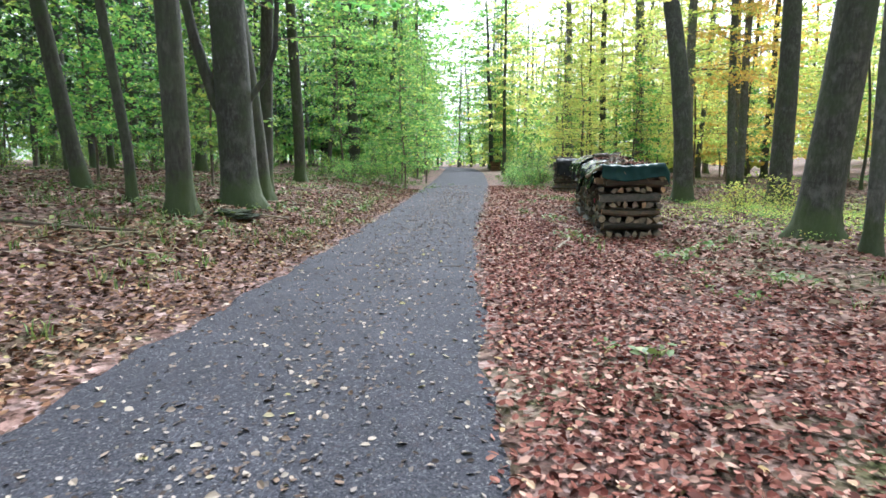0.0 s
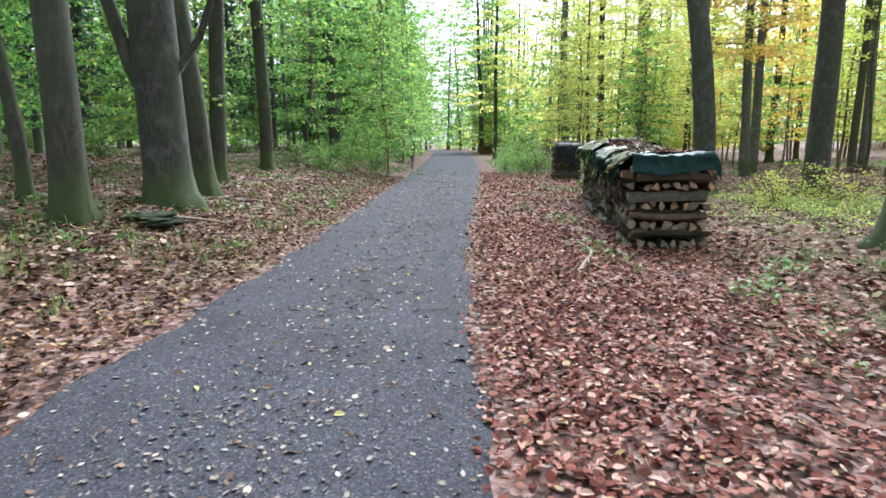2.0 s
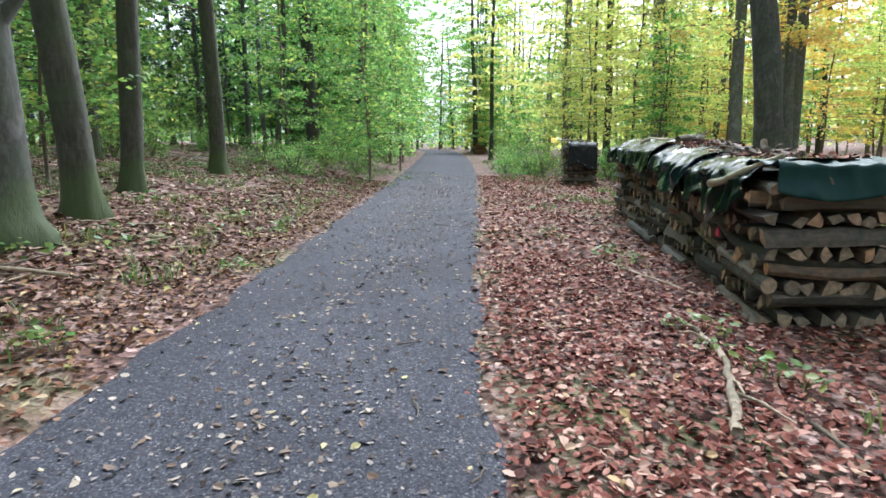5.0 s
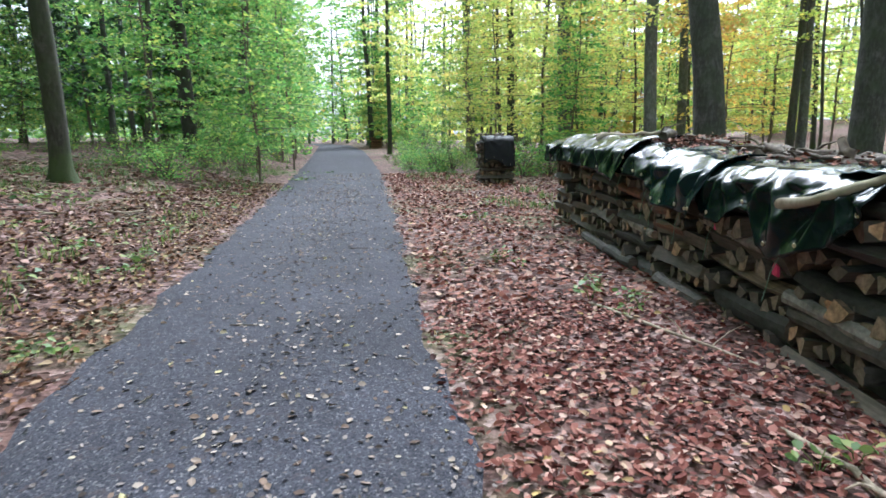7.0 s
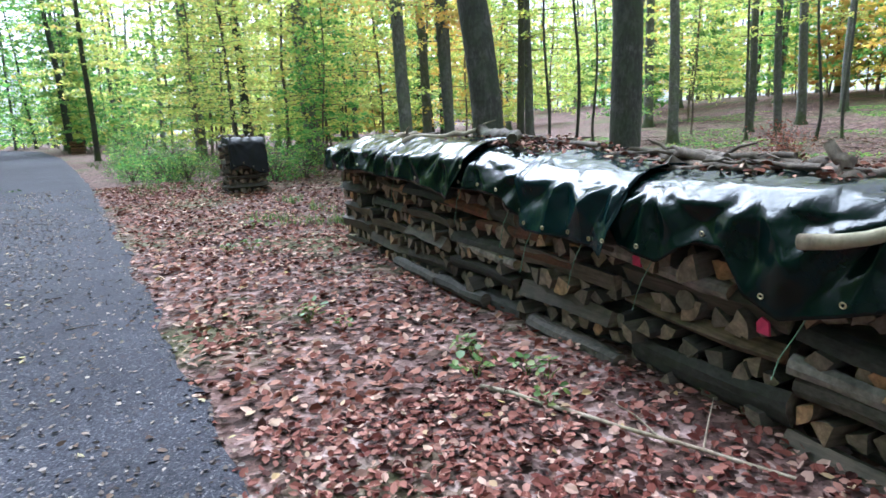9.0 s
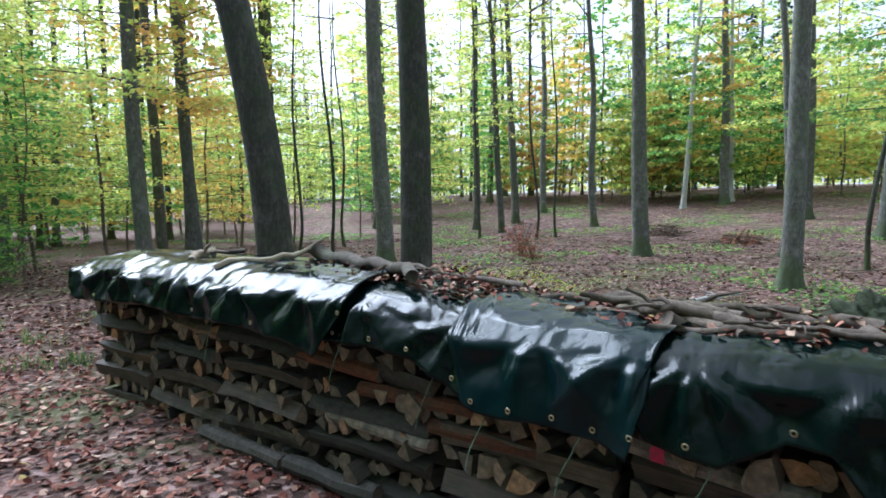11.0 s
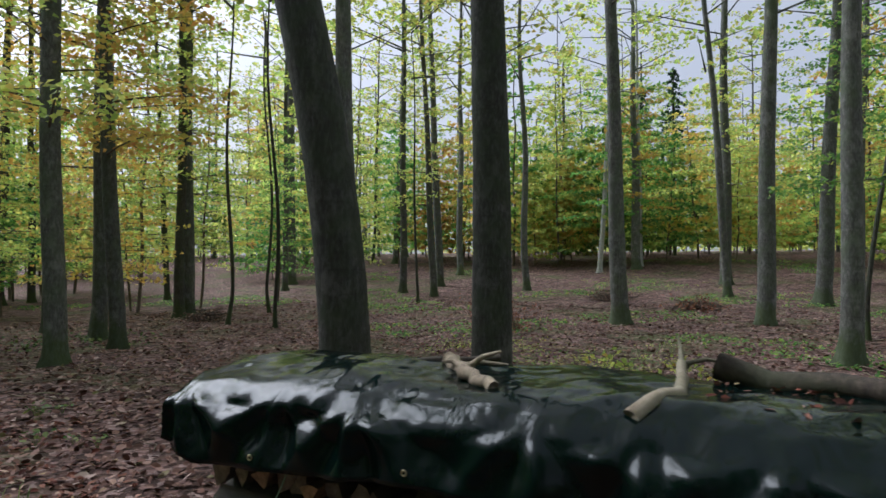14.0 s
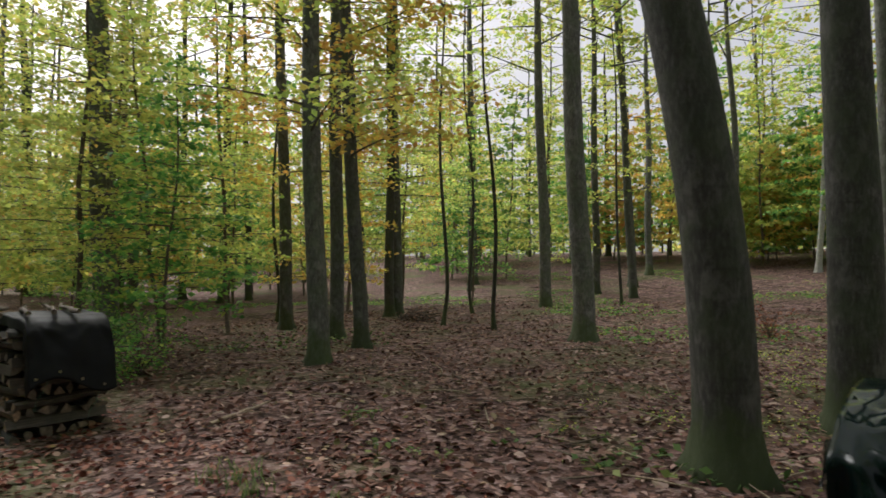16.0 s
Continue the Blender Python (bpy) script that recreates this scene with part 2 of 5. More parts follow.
def tarp_material(name, colour, rough, mottle):
    m, nt, b, out = material(name)
    v = coords(nt)
    dirt = ramp(nt, tex(nt, v, 3.5, 6, 0.7), [(0.5, (0, 0, 0)), (0.85, (0.6, 0.6, 0.6))])
    nt.links.new(blend(nt, colour, mottle, dirt), b.inputs["Base Color"])
    rr = node(nt, "ShaderNodeMapRange")
    rr.inputs["To Min"].default_value, rr.inputs["To Max"].default_value = rough, rough + 0.12
    nt.links.new(dirt, rr.inputs[0])
    nt.links.new(rr.outputs[0], b.inputs["Roughness"])
    b.inputs["Specular IOR Level"].default_value = 0.2
    height = None
    for scale, size in (((1.5, 2.4, 0.9), 1.3), ((4.5, 7.5, 2.4), 1.2)):
        n = tex(nt, coords(nt, scale), size, 2, 0.5)
        n.node.inputs["Distortion"].default_value = 1.1
        dist = nt.nodes.new("ShaderNodeMath")
        dist.operation, dist.inputs[1].default_value = "SUBTRACT", 0.5
        nt.links.new(n, dist.inputs[0])
        fold = nt.nodes.new("ShaderNodeMath")
        fold.operation = "ABSOLUTE"
        nt.links.new(dist.outputs[0], fold.inputs[0])
        if height is None:
            height = fold.outputs[0]
        else:
            both = nt.nodes.new("ShaderNodeMath")
            both.operation, both.inputs[1].default_value = "MULTIPLY_ADD", 0.22
            nt.links.new(fold.outputs[0], both.inputs[0])
            nt.links.new(height, both.inputs[2])
            height = both.outputs[0]
    relief(nt, b, height, 0.08, 0.2)
    return m


M_TARP = tarp_material("tarp_plastic", (0.002, 0.007, 0.006), 0.13, (0.008, 0.013, 0.011))
M_TARP_BLUE = tarp_material("tarp_blue_green", (0.003, 0.012, 0.014), 0.16, (0.01, 0.02, 0.022))
M_TARP_GREEN = tarp_material("tarp_green", (0.006, 0.03, 0.028), 0.5, (0.014, 0.034, 0.031))
M_TARP_BLACK = tarp_material("tarp_black", (0.004, 0.0045, 0.005), 0.6, (0.02, 0.02, 0.02))


def plain_material(name, colour, rough=0.7, speckle=0.3):
    m, nt, b, out = material(name)
    dark = tuple(c * (1 - speckle) for c in colour)
    nt.links.new(ramp(nt, tex(nt, coords(nt), 14, 5), [(0.3, dark), (0.7, colour)]), b.inputs["Base Color"])
    b.inputs["Roughness"].default_value = rough
    relief(nt, b, tex(nt, coords(nt), 22, 6, 0.75), speckle, 0.05)
    return m


M_PAINT = plain_material("marking_paint", (0.75, 0.06, 0.16))
M_MOSS = plain_material("moss", (0.04, 0.055, 0.018), 0.95, 0.8)
M_FAR = plain_material("far_wood", (0.2, 0.24, 0.1), 1.0, 0.5)
M_ROPE = plain_material("cord", (0.12, 0.2, 0.12), 0.7)
M_BRASS = plain_material("brass", (0.5, 0.42, 0.25), 0.35)
M_BRASS.node_tree.nodes["Principled BSDF"].inputs["Metallic"].default_value = 1.0
M_GROUND, M_PATH = ground_material(), path_material()

# ---- mesh helpers ----


class Build:
    """Collects tubes, leaves and sheets, and turns them into one mesh."""

    def __init__(self):
        self.v, self.f, self.m, self.n = [], [], [], 0

    def add(self, verts, faces, slot=0):
        verts = np.asarray(verts, float).reshape(-1, 3)
        for f in faces:
            self.f.append([i + self.n for i in f])
            self.m.append(slot)
        self.v.append(verts)
        self.n += len(verts)

    def quads(self, verts, quads, slot=0):
        self.v.append(verts)
        self.f.extend((quads + self.n).tolist())
        self.m.extend([slot] * len(quads))
        self.n += len(verts)

    def tube(self, pts, radii, sides=6, slot=0, caps=True, wobble=0.0, flare=None):
        pts = np.asarray(pts, float)
        k = len(pts)
        d = np.gradient(pts, axis=0)
        d /= np.linalg.norm(d, axis=1)[:, None] + 1e-9
        ref = np.array((1.0, 0, 0)) if abs(d[0][2]) > 0.7 else np.array((0, 0, 1.0))
        a = np.cross(d, ref)
        a /= np.linalg.norm(a, axis=1)[:, None] + 1e-9
        b = np.cross(d, a)
        th = np.arange(sides) * 2 * np.pi / sides
        r = np.repeat(np.asarray(radii, float)[:, None], sides, 1)
        if wobble:
            r = r * (1 + wobble * rng.standard_normal((k, sides)))
        if flare is not None:
            r = r * flare(np.arange(k), th)
        ring = pts[:, None] + r[..., None] * (a[:, None] * np.cos(th)[None, :, None] + b[:, None] * np.sin(th)[None, :, None])
        i, j = np.meshgrid(np.arange(k - 1), np.arange(sides), indexing="ij")
        j2 = (j + 1) % sides
        q = np.stack([i * sides + j, i * sides + j2, (i + 1) * sides + j2, (i + 1) * sides + j], -1).reshape(-1, 4)
        n0 = self.n
        self.quads(ring.reshape(-1, 3), q, slot)
        if caps:
            self.f.append([n0 + s for s in range(sides)])
            self.f.append([n0 + (k - 1) * sides + s for s in reversed(range(sides))])
            self.m.extend([slot, slot])

    def leaves(self, c, size, tilt=0.35, slot=0, fold=0.12, wide=0.3, up=None):
        c = np.asarray(c, float)
        k = len(c)
        if not k:
            return
        yaw = rng.uniform(0, 2 * np.pi, k)
        nrm = rng.standard_normal((k, 3)) * tilt + np.array((0, 0, 1.0))
        nrm /= np.linalg.norm(nrm, axis=1)[:, None]
        a = np.stack([np.cos(yaw), np.sin(yaw), np.zeros(k)], 1)
        a -= nrm * (a * nrm).sum(1)[:, None]
        a /= np.linalg.norm(a, axis=1)[:, None]
        b = np.cross(nrm, a)
        s = np.broadcast_to(np.asarray(size, float), (k,))[:, None]
        v = np.stack([c - a * s * 0.5, c + b * s * wide + nrm * s * fold, c + a * s * 0.5, c - b * s * wide + nrm * s * fold], 1)
        self.quads(v.reshape(-1, 3), np.arange(k * 4).reshape(-1, 4), slot)

    def broad_leaves(self, c, size, tilt=0.35, slot=0, curl=0.15):
        c = np.asarray(c, float)
        k = len(c)
        yaw = rng.uniform(0, 2 * np.pi, k)
        nrm = rng.standard_normal((k, 3)) * tilt + np.array((0, 0, 1.0))
        nrm /= np.linalg.norm(nrm, axis=1)[:, None]
        a = np.stack([np.cos(yaw), np.sin(yaw), np.zeros(k)], 1)
        a -= nrm * (a * nrm).sum(1)[:, None]
        a /= np.linalg.norm(a, axis=1)[:, None]
        b = np.cross(nrm, a)
        s = np.broadcast_to(np.asarray(size, float), (k,))[:, None]
        w = rng.uniform(0.22, 0.36, k)[:, None]
        z = rng.uniform(-curl, curl * 1.6, k)[:, None]
        z2 = rng.uniform(-curl, curl * 1.6, k)[:, None]
        v = np.stack([c - a * s * 0.5, c - a * s * 0.18 + b * s * w + nrm * s * z, c + a * s * 0.22 + b * s * w * 0.85 + nrm * s * z,
                      c + a * s * 0.55, c + a * s * 0.22 - b * s * w * 0.85 + nrm * s * z2, c - a * s * 0.18 - b * s * w + nrm * s * z2], 1)
        base = np.arange(k)[:, None] * 6
        q = np.concatenate([base + np.array([[0, 1, 2, 3]]), base + np.array([[3, 4, 5, 0]])])
        self.quads(v.reshape(-1, 3), q, slot)

    def mesh(self, name, mats, smooth=True):
        me = bpy.data.meshes.new(name)
        me.from_pydata(np.concatenate(self.v).tolist(), [], self.f)
        for m in mats:
            me.materials.append(m)
        me.polygons.foreach_set("material_index", self.m)
        me.polygons.foreach_set("use_smooth", [smooth] * len(self.f))
        me.update()
        return me


def part(name, mesh, parent, m=None, label=""):
    """One mesh object under a thing or under a part."""
    ob = new(name, mesh)
    ob.parent = parent
    if m is not None:
        ob.matrix_basis = m
    return tagged(ob, label)


def thing(name, m, label, category, group="", mesh=None, kind=""):
    ob = new(name, mesh)
    ob.matrix_basis = m
    return tagged(ob, label, category, group, kind)


# ---- ground and path ----
EDGE_Y = [-60, -10, 2, 3.6, 7, 10, 13.5, 20, 30, 42, 60, 88, 104, 112]
EDGE_L = [-1.1, -1.15, -1.22, -1.34, -1.62, -1.88, -2.27, -3.05, -4.3, -5.9, -8.4, -12.4, -19.0, -32.0]
EDGE_R = [3.4, 2.5, 1.36, 1.2, 0.75, 0.42, 0.13, -0.3, -1.04, -2.15, -4.1, -8.0, -13.5, -22.0]


def edge_l(y):
    return np.interp(y, EDGE_Y, EDGE_L)


def edge_r(y):
    return np.interp(y, EDGE_Y, EDGE_R)


def smooth(a, b, x):
    t = np.clip((x - a) / (b - a), 0, 1)
    return t * t * (3 - 2 * t)


def rise(x, y):
    """Height of the forest floor."""
    x, y = np.asarray(x, float), np.asarray(y, float)
    left = edge_l(y) - x
    right = x - edge_r(y)
    z = 0.45 * smooth(0.1, 3.0, left) + np.minimum(0.06 * np.maximum(left - 3, 0), 0.5)
    far = np.minimum(np.maximum(x - 14, 0), 34)
    z = z + 0.0023 * far * far + 0.03 * np.minimum(np.maximum(x - 48, 0), 60)
    bump = 0.035 * np.sin(x * 1.7 + 0.6 * np.sin(y * 1.1)) * np.sin(y * 1.3 + x * 0.4) + 0.02 * np.sin(x * 4.1 + y * 2.7) * np.sin(y * 3.7 - x)
    off = np.maximum(left, right)
    return z + bump * smooth(0.3, 2.0, off) - 0.03 * (1 - smooth(-0.25, 0.05, off))


def build_ground():
    u = np.sinh(np.linspace(-5.2, 5.2, 210))
    xs, ys = u * (450 / u[-1]) + 1.5, u * (450 / u[-1]) + 14
    gx, gy = np.meshgrid(xs, ys, indexing="ij")
    n = len(xs)
    v = np.stack([gx, gy, rise(gx, gy)], -1).reshape(-1, 3)
    i, j = np.meshgrid(np.arange(n - 1), np.arange(n - 1), indexing="ij")
    q = np.stack([i * n + j, (i + 1) * n + j, (i + 1) * n + j + 1, i * n + j + 1], -1).reshape(-1, 4)
    b = Build()
    b.quads(v, q)
    tagged(new("ground", b.mesh("ground", [M_GROUND])), "brown forest floor of leaf litter, soil and moss", "ground", kind="structure")


def build_path():
    ys = np.concatenate([np.arange(-60, 0, 2), np.arange(0, 30, 0.25), np.arange(30, 112, 1)])
    b = Build()
    us = np.linspace(0, 1, 13)
    l = edge_l(ys) - 0.05 + 0.05 * np.sin(ys * 3.1) + 0.04 * np.sin(ys * 7.7 + 1)
    r = edge_r(ys) + 0.05 + 0.06 * np.sin(ys * 2.3 + 2) + 0.04 * np.sin(ys * 6.1)
    x = l[:, None] * (1 - us) + r[:, None] * us
    z = 0.004 + 0.022 * (1 - (2 * us - 1) ** 2) - 0.05 * (np.abs(2 * us - 1) > 0.99)
    v = np.stack([x, np.repeat(ys[:, None], 13, 1), np.repeat(z[None], len(ys), 0)], -1).reshape(-1, 3)
    i, j = np.meshgrid(np.arange(len(ys) - 1), np.arange(12), indexing="ij")
    q = np.stack([i * 13 + j, i * 13 + j + 1, (i + 1) * 13 + j + 1, (i + 1) * 13 + j], -1).reshape(-1, 4)
    b.quads(v, q)
    tagged(new("path", b.mesh("path", [M_PATH])), "grey compacted grit forest path strewn with small leaves", "path", kind="structure")


build_ground()
build_path()

# ---- trees ----


def trunk_mesh(r, height, lean=(0, 0), bend=0.0, mat=None, sides=16, roots=0.6, sway=0.0, knee=0.0):
    """A tapered trunk with a root flare; lean: offset in metres for each metre of height, bend: how the lean straightens higher up,
    knee: height below which the trunk stands nearly upright."""
    b = Build()
    k = 24
    s = np.linspace(0, 1, k) ** 2.3
    z = -0.2 + s * (height + 0.2)
    zz = np.maximum(z, 0)
    lift = zz * np.exp(-bend * zz / 10)
    if knee:
        lift = np.where(zz < 2 * knee, zz * zz / (4 * knee), zz - knee)
    ph = rng.uniform(0, 6.28, 3)
    x = lean[0] * lift + sway * np.sin(zz * 0.7 + ph[0]) * np.minimum(zz, 1)
    y = lean[1] * lift + sway * np.sin(zz * 0.6 + ph[1]) * np.minimum(zz, 1)
    rad = r * (1 - 0.75 * s ** 1.2)
    low = np.exp(-zz / 0.2)
    num = rng.integers(4, 7)

    def flare(i, th):
        return 1 + low[:, None] * roots * (0.55 + 0.6 * np.maximum(np.cos(num * th + ph[2]), -0.3)[None, :]) + 0.03 * np.sin(3 * th + ph[0])[None, :]

    b.tube(np.stack([x, y, z], 1), rad, sides, 0, True, 0.012, flare)
    return b.mesh("trunk", [mat or M_BEECH]), (x, y, z)


def spray(b, o, yaw, length, n, size, droop, slot, twig_slot, width=0.4, twig=True):
    """A flat beech bough: a thin twig with leaves in one drooping layer."""
    u = rng.beta(1.6, 1.1, n) * length
    w = rng.uniform(-1, 1, n) * width * length * np.sqrt(np.clip(u / length, 0, 1)) * (1.15 - 0.6 * u / length)
    pts = np.stack([u * math.cos(yaw) - w * math.sin(yaw), u * math.sin(yaw) + w * math.cos(yaw), 0.12 * u - droop * u * u / length + rng.normal(0, 0.07, n)], 1) + o
    b.leaves(pts, size * rng.uniform(0.7, 1.25, n), 0.75, slot)
    if not twig:
        return
    t = np.linspace(0, 0.9 * length, 5)
    line = np.stack([t * math.cos(yaw), t * math.sin(yaw), 0.12 * t - droop * t * t / length], 1) + o
    b.tube(line, np.linspace(0.006 + 0.006 * length, 0.003, 5), 4, twig_slot, False)


def crown_mesh(mats, low, high, spread, count, per, size):
    """A high crown: limbs that rise from the axis, with boughs of leaves."""
    b = Build()
    for i in range(count):
        h = low + (high - low) * (i + rng.uniform(0, 1)) / count
        f = (h - low) / (high - low)
        reach = spread * (0.55 + 0.6 * math.sin(math.pi * min(1, f * 0.8 + 0.15))) * rng.uniform(0.6, 1.1)
        yaw = i * 2.4 + rng.uniform(-0.4, 0.4)
        end = np.array((math.cos(yaw) * reach, math.sin(yaw) * reach, h + reach * rng.uniform(0.2, 0.5)))
        t = np.linspace(0, 1, 4)[:, None]
        line = np.array((0, 0, h)) * (1 - t) + end * t
        b.tube(line, np.linspace(0.045, 0.012, 4), 5, 1, False)
        for k in range(per):
            o = line[0] * 0.35 + line[3] * 0.65 + rng.normal(0, 0.45, 3) * np.array((reach * 0.5, reach * 0.5, 1.0))
            spray(b, o, yaw + rng.uniform(-1.3, 1.3), rng.uniform(1.0, 1.9), 15, size, 0.2, 0, 1, 0.5, False)
    return b.mesh("crown", mats)


def sapling_meshes(mats, height, low, spread, boughs, per, size, lean, twig=True):
    """Stem and leaves of a young beech with layered boughs from low down."""
    s = Build()
    z = np.linspace(-0.15, height, 9)
    s.tube(np.stack([lean[0] * z + 0.05 * np.sin(z * 1.3), lean[1] * z + 0.05 * np.sin(z * 1.7 + 1), z], 1), np.linspace(0.045, 0.012, 9) * height / 7, 7, 0)
    b = Build()
    for i in range(boughs):
        f = (i + rng.uniform(0, 1)) / boughs
        h = low + (height - low) * f
        reach = spread * (1.05 - 0.8 * f ** 1.4) * rng.uniform(0.6, 1.15)
        spray(b, np.array((lean[0] * h, lean[1] * h, h)), i * 2.4 + rng.uniform(-0.5, 0.5), reach, int(per * reach / spread), size, 0.16, 0, 1, 0.4, twig)
    return s.mesh("stem", [M_TWIG]), b.mesh("foliage", mats)


def bush_meshes(mats, height, spread, n, size):
    s, b = Build(), Build()
    for i in range(9):
        yaw, out = rng.uniform(0, 6.28), rng.uniform(0.3, 1.0) * spread
        t = np.linspace(0, 1, 5)
        top = height * rng.uniform(0.6, 1.0)
        line = np.stack([np.cos(yaw) * out * t ** 1.5, np.sin(yaw) * out * t ** 1.5, -0.1 + (top + 0.1) * t], 1)
        s.tube(line, np.linspace(0.016, 0.004, 5), 5, 0)
        for k in range(6):
            o = line[0] + (line[4] - line[0]) * rng.uniform(0.15, 1.0)
            spray(b, o, rng.uniform(0, 6.28), rng.uniform(0.35, 0.75), n // 54, size, 0.25, 0, 1, 0.55, k < 2)
    return s.mesh("stem", [M_TWIG]), b.mesh("foliage", mats)


def spruce_meshes(height, spread):
    s, b = Build(), Build()
    s.tube([(0, 0, -0.2), (0, 0, height * 0.5), (0, 0, height)], [0.16, 0.09, 0.02], 9, 0)
    for i in range(90):
        f = (i + rng.uniform(0, 1)) / 90
        h = 2.2 + (height - 2.2) * f
        spray(b, np.array((0, 0, h)), i * 2.4, spread * (1.05 - f) * rng.uniform(0.75, 1.1) + 0.2, 22, 0.27, 0.45, 0, 1, 0.22, False)
    return s.mesh("trunk", [M_BROWN]), b.mesh("foliage", [M_DARK, M_TWIG])


CROWN = {"yellow": [crown_mesh([M_YELLOW, M_BEECH], 9.5, 22, 3.6, 13, 4, 0.3) for i in range(3)],
         "green": [crown_mesh([M_GREEN, M_BEECH], 8, 21, 3.9, 14, 6, 0.34) for i in range(3)]}
LOWBOUGH = {}
for tone, leaf, lo, n in (("orange", M_ORANGE, 4.3, 22), ("yellow", M_YELLOW, 4.4, 24), ("green", M_GREEN, 3.8, 24)):
    LOWBOUGH[tone] = (sapling_meshes([leaf, M_TWIG], 12.5, lo, 3.6, n + 2, 150, 0.165, (0, 0))[1],
                      sapling_meshes([leaf, M_TWIG], 13, lo - 0.5, 3.8, n + 6, 84, 0.27, (0, 0), False)[1])


def distant(x, y):
    """True for what stands far from the path and the woodpile."""
    return (x - 2) ** 2 + (y - 15) ** 2 > 34 ** 2


def beech(x, y, r, lean=(0, 0), bend=0.0, tone="yellow", height=None, mat=None, boughs="", label="", sway=0.03, group="forest trees", knee=0.0):
    height = height or rng.uniform(19, 24)
    t = thing("beech_tree", pose(x, y, float(rise(x, y))), label or "tall beech with a smooth grey trunk and a high " + ("yellow-green" if tone == "yellow" else "green") + " crown", "tree", group)
    me, (tx, ty, tz) = trunk_mesh(r, height, lean, bend, mat, sway=sway, knee=knee)
    part("trunk", me, t)
    k = int(np.argmin(abs(tz - 12)))
    part("crown", CROWN[tone][rng.integers(0, 3)], t, pose(tx[k], ty[k], 0, rz=rng.uniform(0, 360)))
    if boughs:
        k = int(np.argmin(abs(tz - 6)))
        part("low_foliage", LOWBOUGH[boughs][int(distant(x, y))], t, pose(tx[k], ty[k], 0, rz=rng.uniform(0, 360)))
    return t


GREY = "tall beech with a smooth grey trunk and a yellow-green crown"
DARKT = "tall forest tree with dark brown mossy bark and green crown"
MOSSY = "thick old beech with a mossy grey-green trunk beside the path"


def near_trees():
    # beside the path
    G, B = "green", M_BROWN
    thin = "slender forest tree with dark bark and green boughs"
    beech(-4.29, 9.02, 0.2, (-0.010, -0.002), mat=B, tone=G, label=DARKT)
    old = beech(-4.35, 11.16, 0.35, (-0.038, -0.006), tone=G, boughs=G, mat=M_DARKBEECH, label=MOSSY)
    for line, radii in ((((-0.1, 0, 1.35), (-0.42, -0.1, 2.1), (-0.75, -0.1, 3.2), (-1.05, -0.1, 4.6), (-1.2, 0, 6.5)), (0.13, 0.11, 0.1, 0.085, 0.05)),
                        (((0.1, 0.1, 1.9), (0.5, 0.25, 2.5), (0.68, 0.3, 3.0), (0.74, 0.4, 4.4), (0.9, 0.5, 6.0)), (0.07, 0.055, 0.05, 0.045, 0.03))):
        w = Build()
        w.tube(line, radii, 9, 0)
        part("limb", w.mesh("limb", [M_BROWN]), old)
    beech(-4.70, 12.82, 0.2, (-0.090, -0.012), mat=B, tone=G, label="leaning forest tree with dark brown bark")
    beech(-5.91, 15.57, 0.18, (0.05, 0.012), mat=B, tone=G, boughs=G, label=DARKT)
    beech(-7.01, 20.73, 0.195, (-0.020, -0.003), mat=B, tone=G, boughs=G, label=DARKT)
    beech(-8.9, 33.6, 0.31, (-0.047, -0.007), mat=B, tone=G, boughs=G, label=DARKT)
    beech(-11.3, 47.0, 0.26, (0.003, 0.000), mat=B, tone=G, boughs=G, label=DARKT)
    beech(-9.36, 30.57, 0.11, (0.05, 0.01), mat=B, tone=G, boughs=G, height=15, label=thin, sway=0.1)
    beech(-6.12, 10.38, 0.1, (-0.073, -0.012), mat=B, tone=G, boughs=G, height=14, label=thin, sway=0.05)
    beech(-8.31, 11.83, 0.17, (-0.17, -0.028), mat=B, tone=G, boughs=G, label="leaning forest tree with dark brown bark")
    beech(-16.5, 25.0, 0.25, (0.03, 0.006), mat=B, tone=G, label=DARKT)
    beech(-11.94, 22.74, 0.22, (0.017, 0.003), mat=B, tone=G, label=DARKT)
    beech(-1.75, 52.0, 0.16, (0.0, 0), mat=B, boughs="yellow", label="slender dark-barked tree with yellow-green boughs at the path")
    # behind the woodpile
    beech(8.1, 18.78, 0.29, (-0.006, 0.006), mat=M_DARKBEECH, label=GREY)
    beech(5.85, 10.8, 0.32, (0.08, 0.008), mat=M_DARKBEECH, boughs="yellow", label="thick grey beech with a mossy foot, leaning slightly")
    beech(5.9, 9.15, 0.108, (-0.002, 0), height=16, label="slender grey beech close to a thick one")
    beech(5.62, 19.5, 0.285, (-0.16, 0.23), knee=3.0, sway=0.015, mat=M_DARKBEECH, label="leaning curved beech with a dark grey trunk and mossy foot")
    beech(7.5, 27.45, 0.205, (-0.016, 0.019), label=GREY, boughs="yellow")
    beech(10.4, 30.3, 0.19, (0.0, 0.0), label=GREY, boughs="orange")
    beech(9.55, 28.4, 0.175, (-0.035, 0.043), label="slender beech with orange-brown autumn boughs", boughs="orange")
    beech(13.85, 24.95, 0.27, (-0.018, 0.03), label=GREY)
    beech(22.6, 31.05, 0.25, (-0.011, 0.023), label=GREY)
    beech(16.48, 33.88, 0.21, (-0.006, 0.012), label=GREY, boughs="yellow")
    beech(27.4, 29.2, 0.18, (-0.020, 0.042), label=GREY, boughs="yellow")
    beech(30.64, 25.43, 0.19, (-0.010, 0.021), label=GREY, sway=0.08)
    beech(19.8, 18.95, 0.27, (-0.012, 0.024), label=GREY)
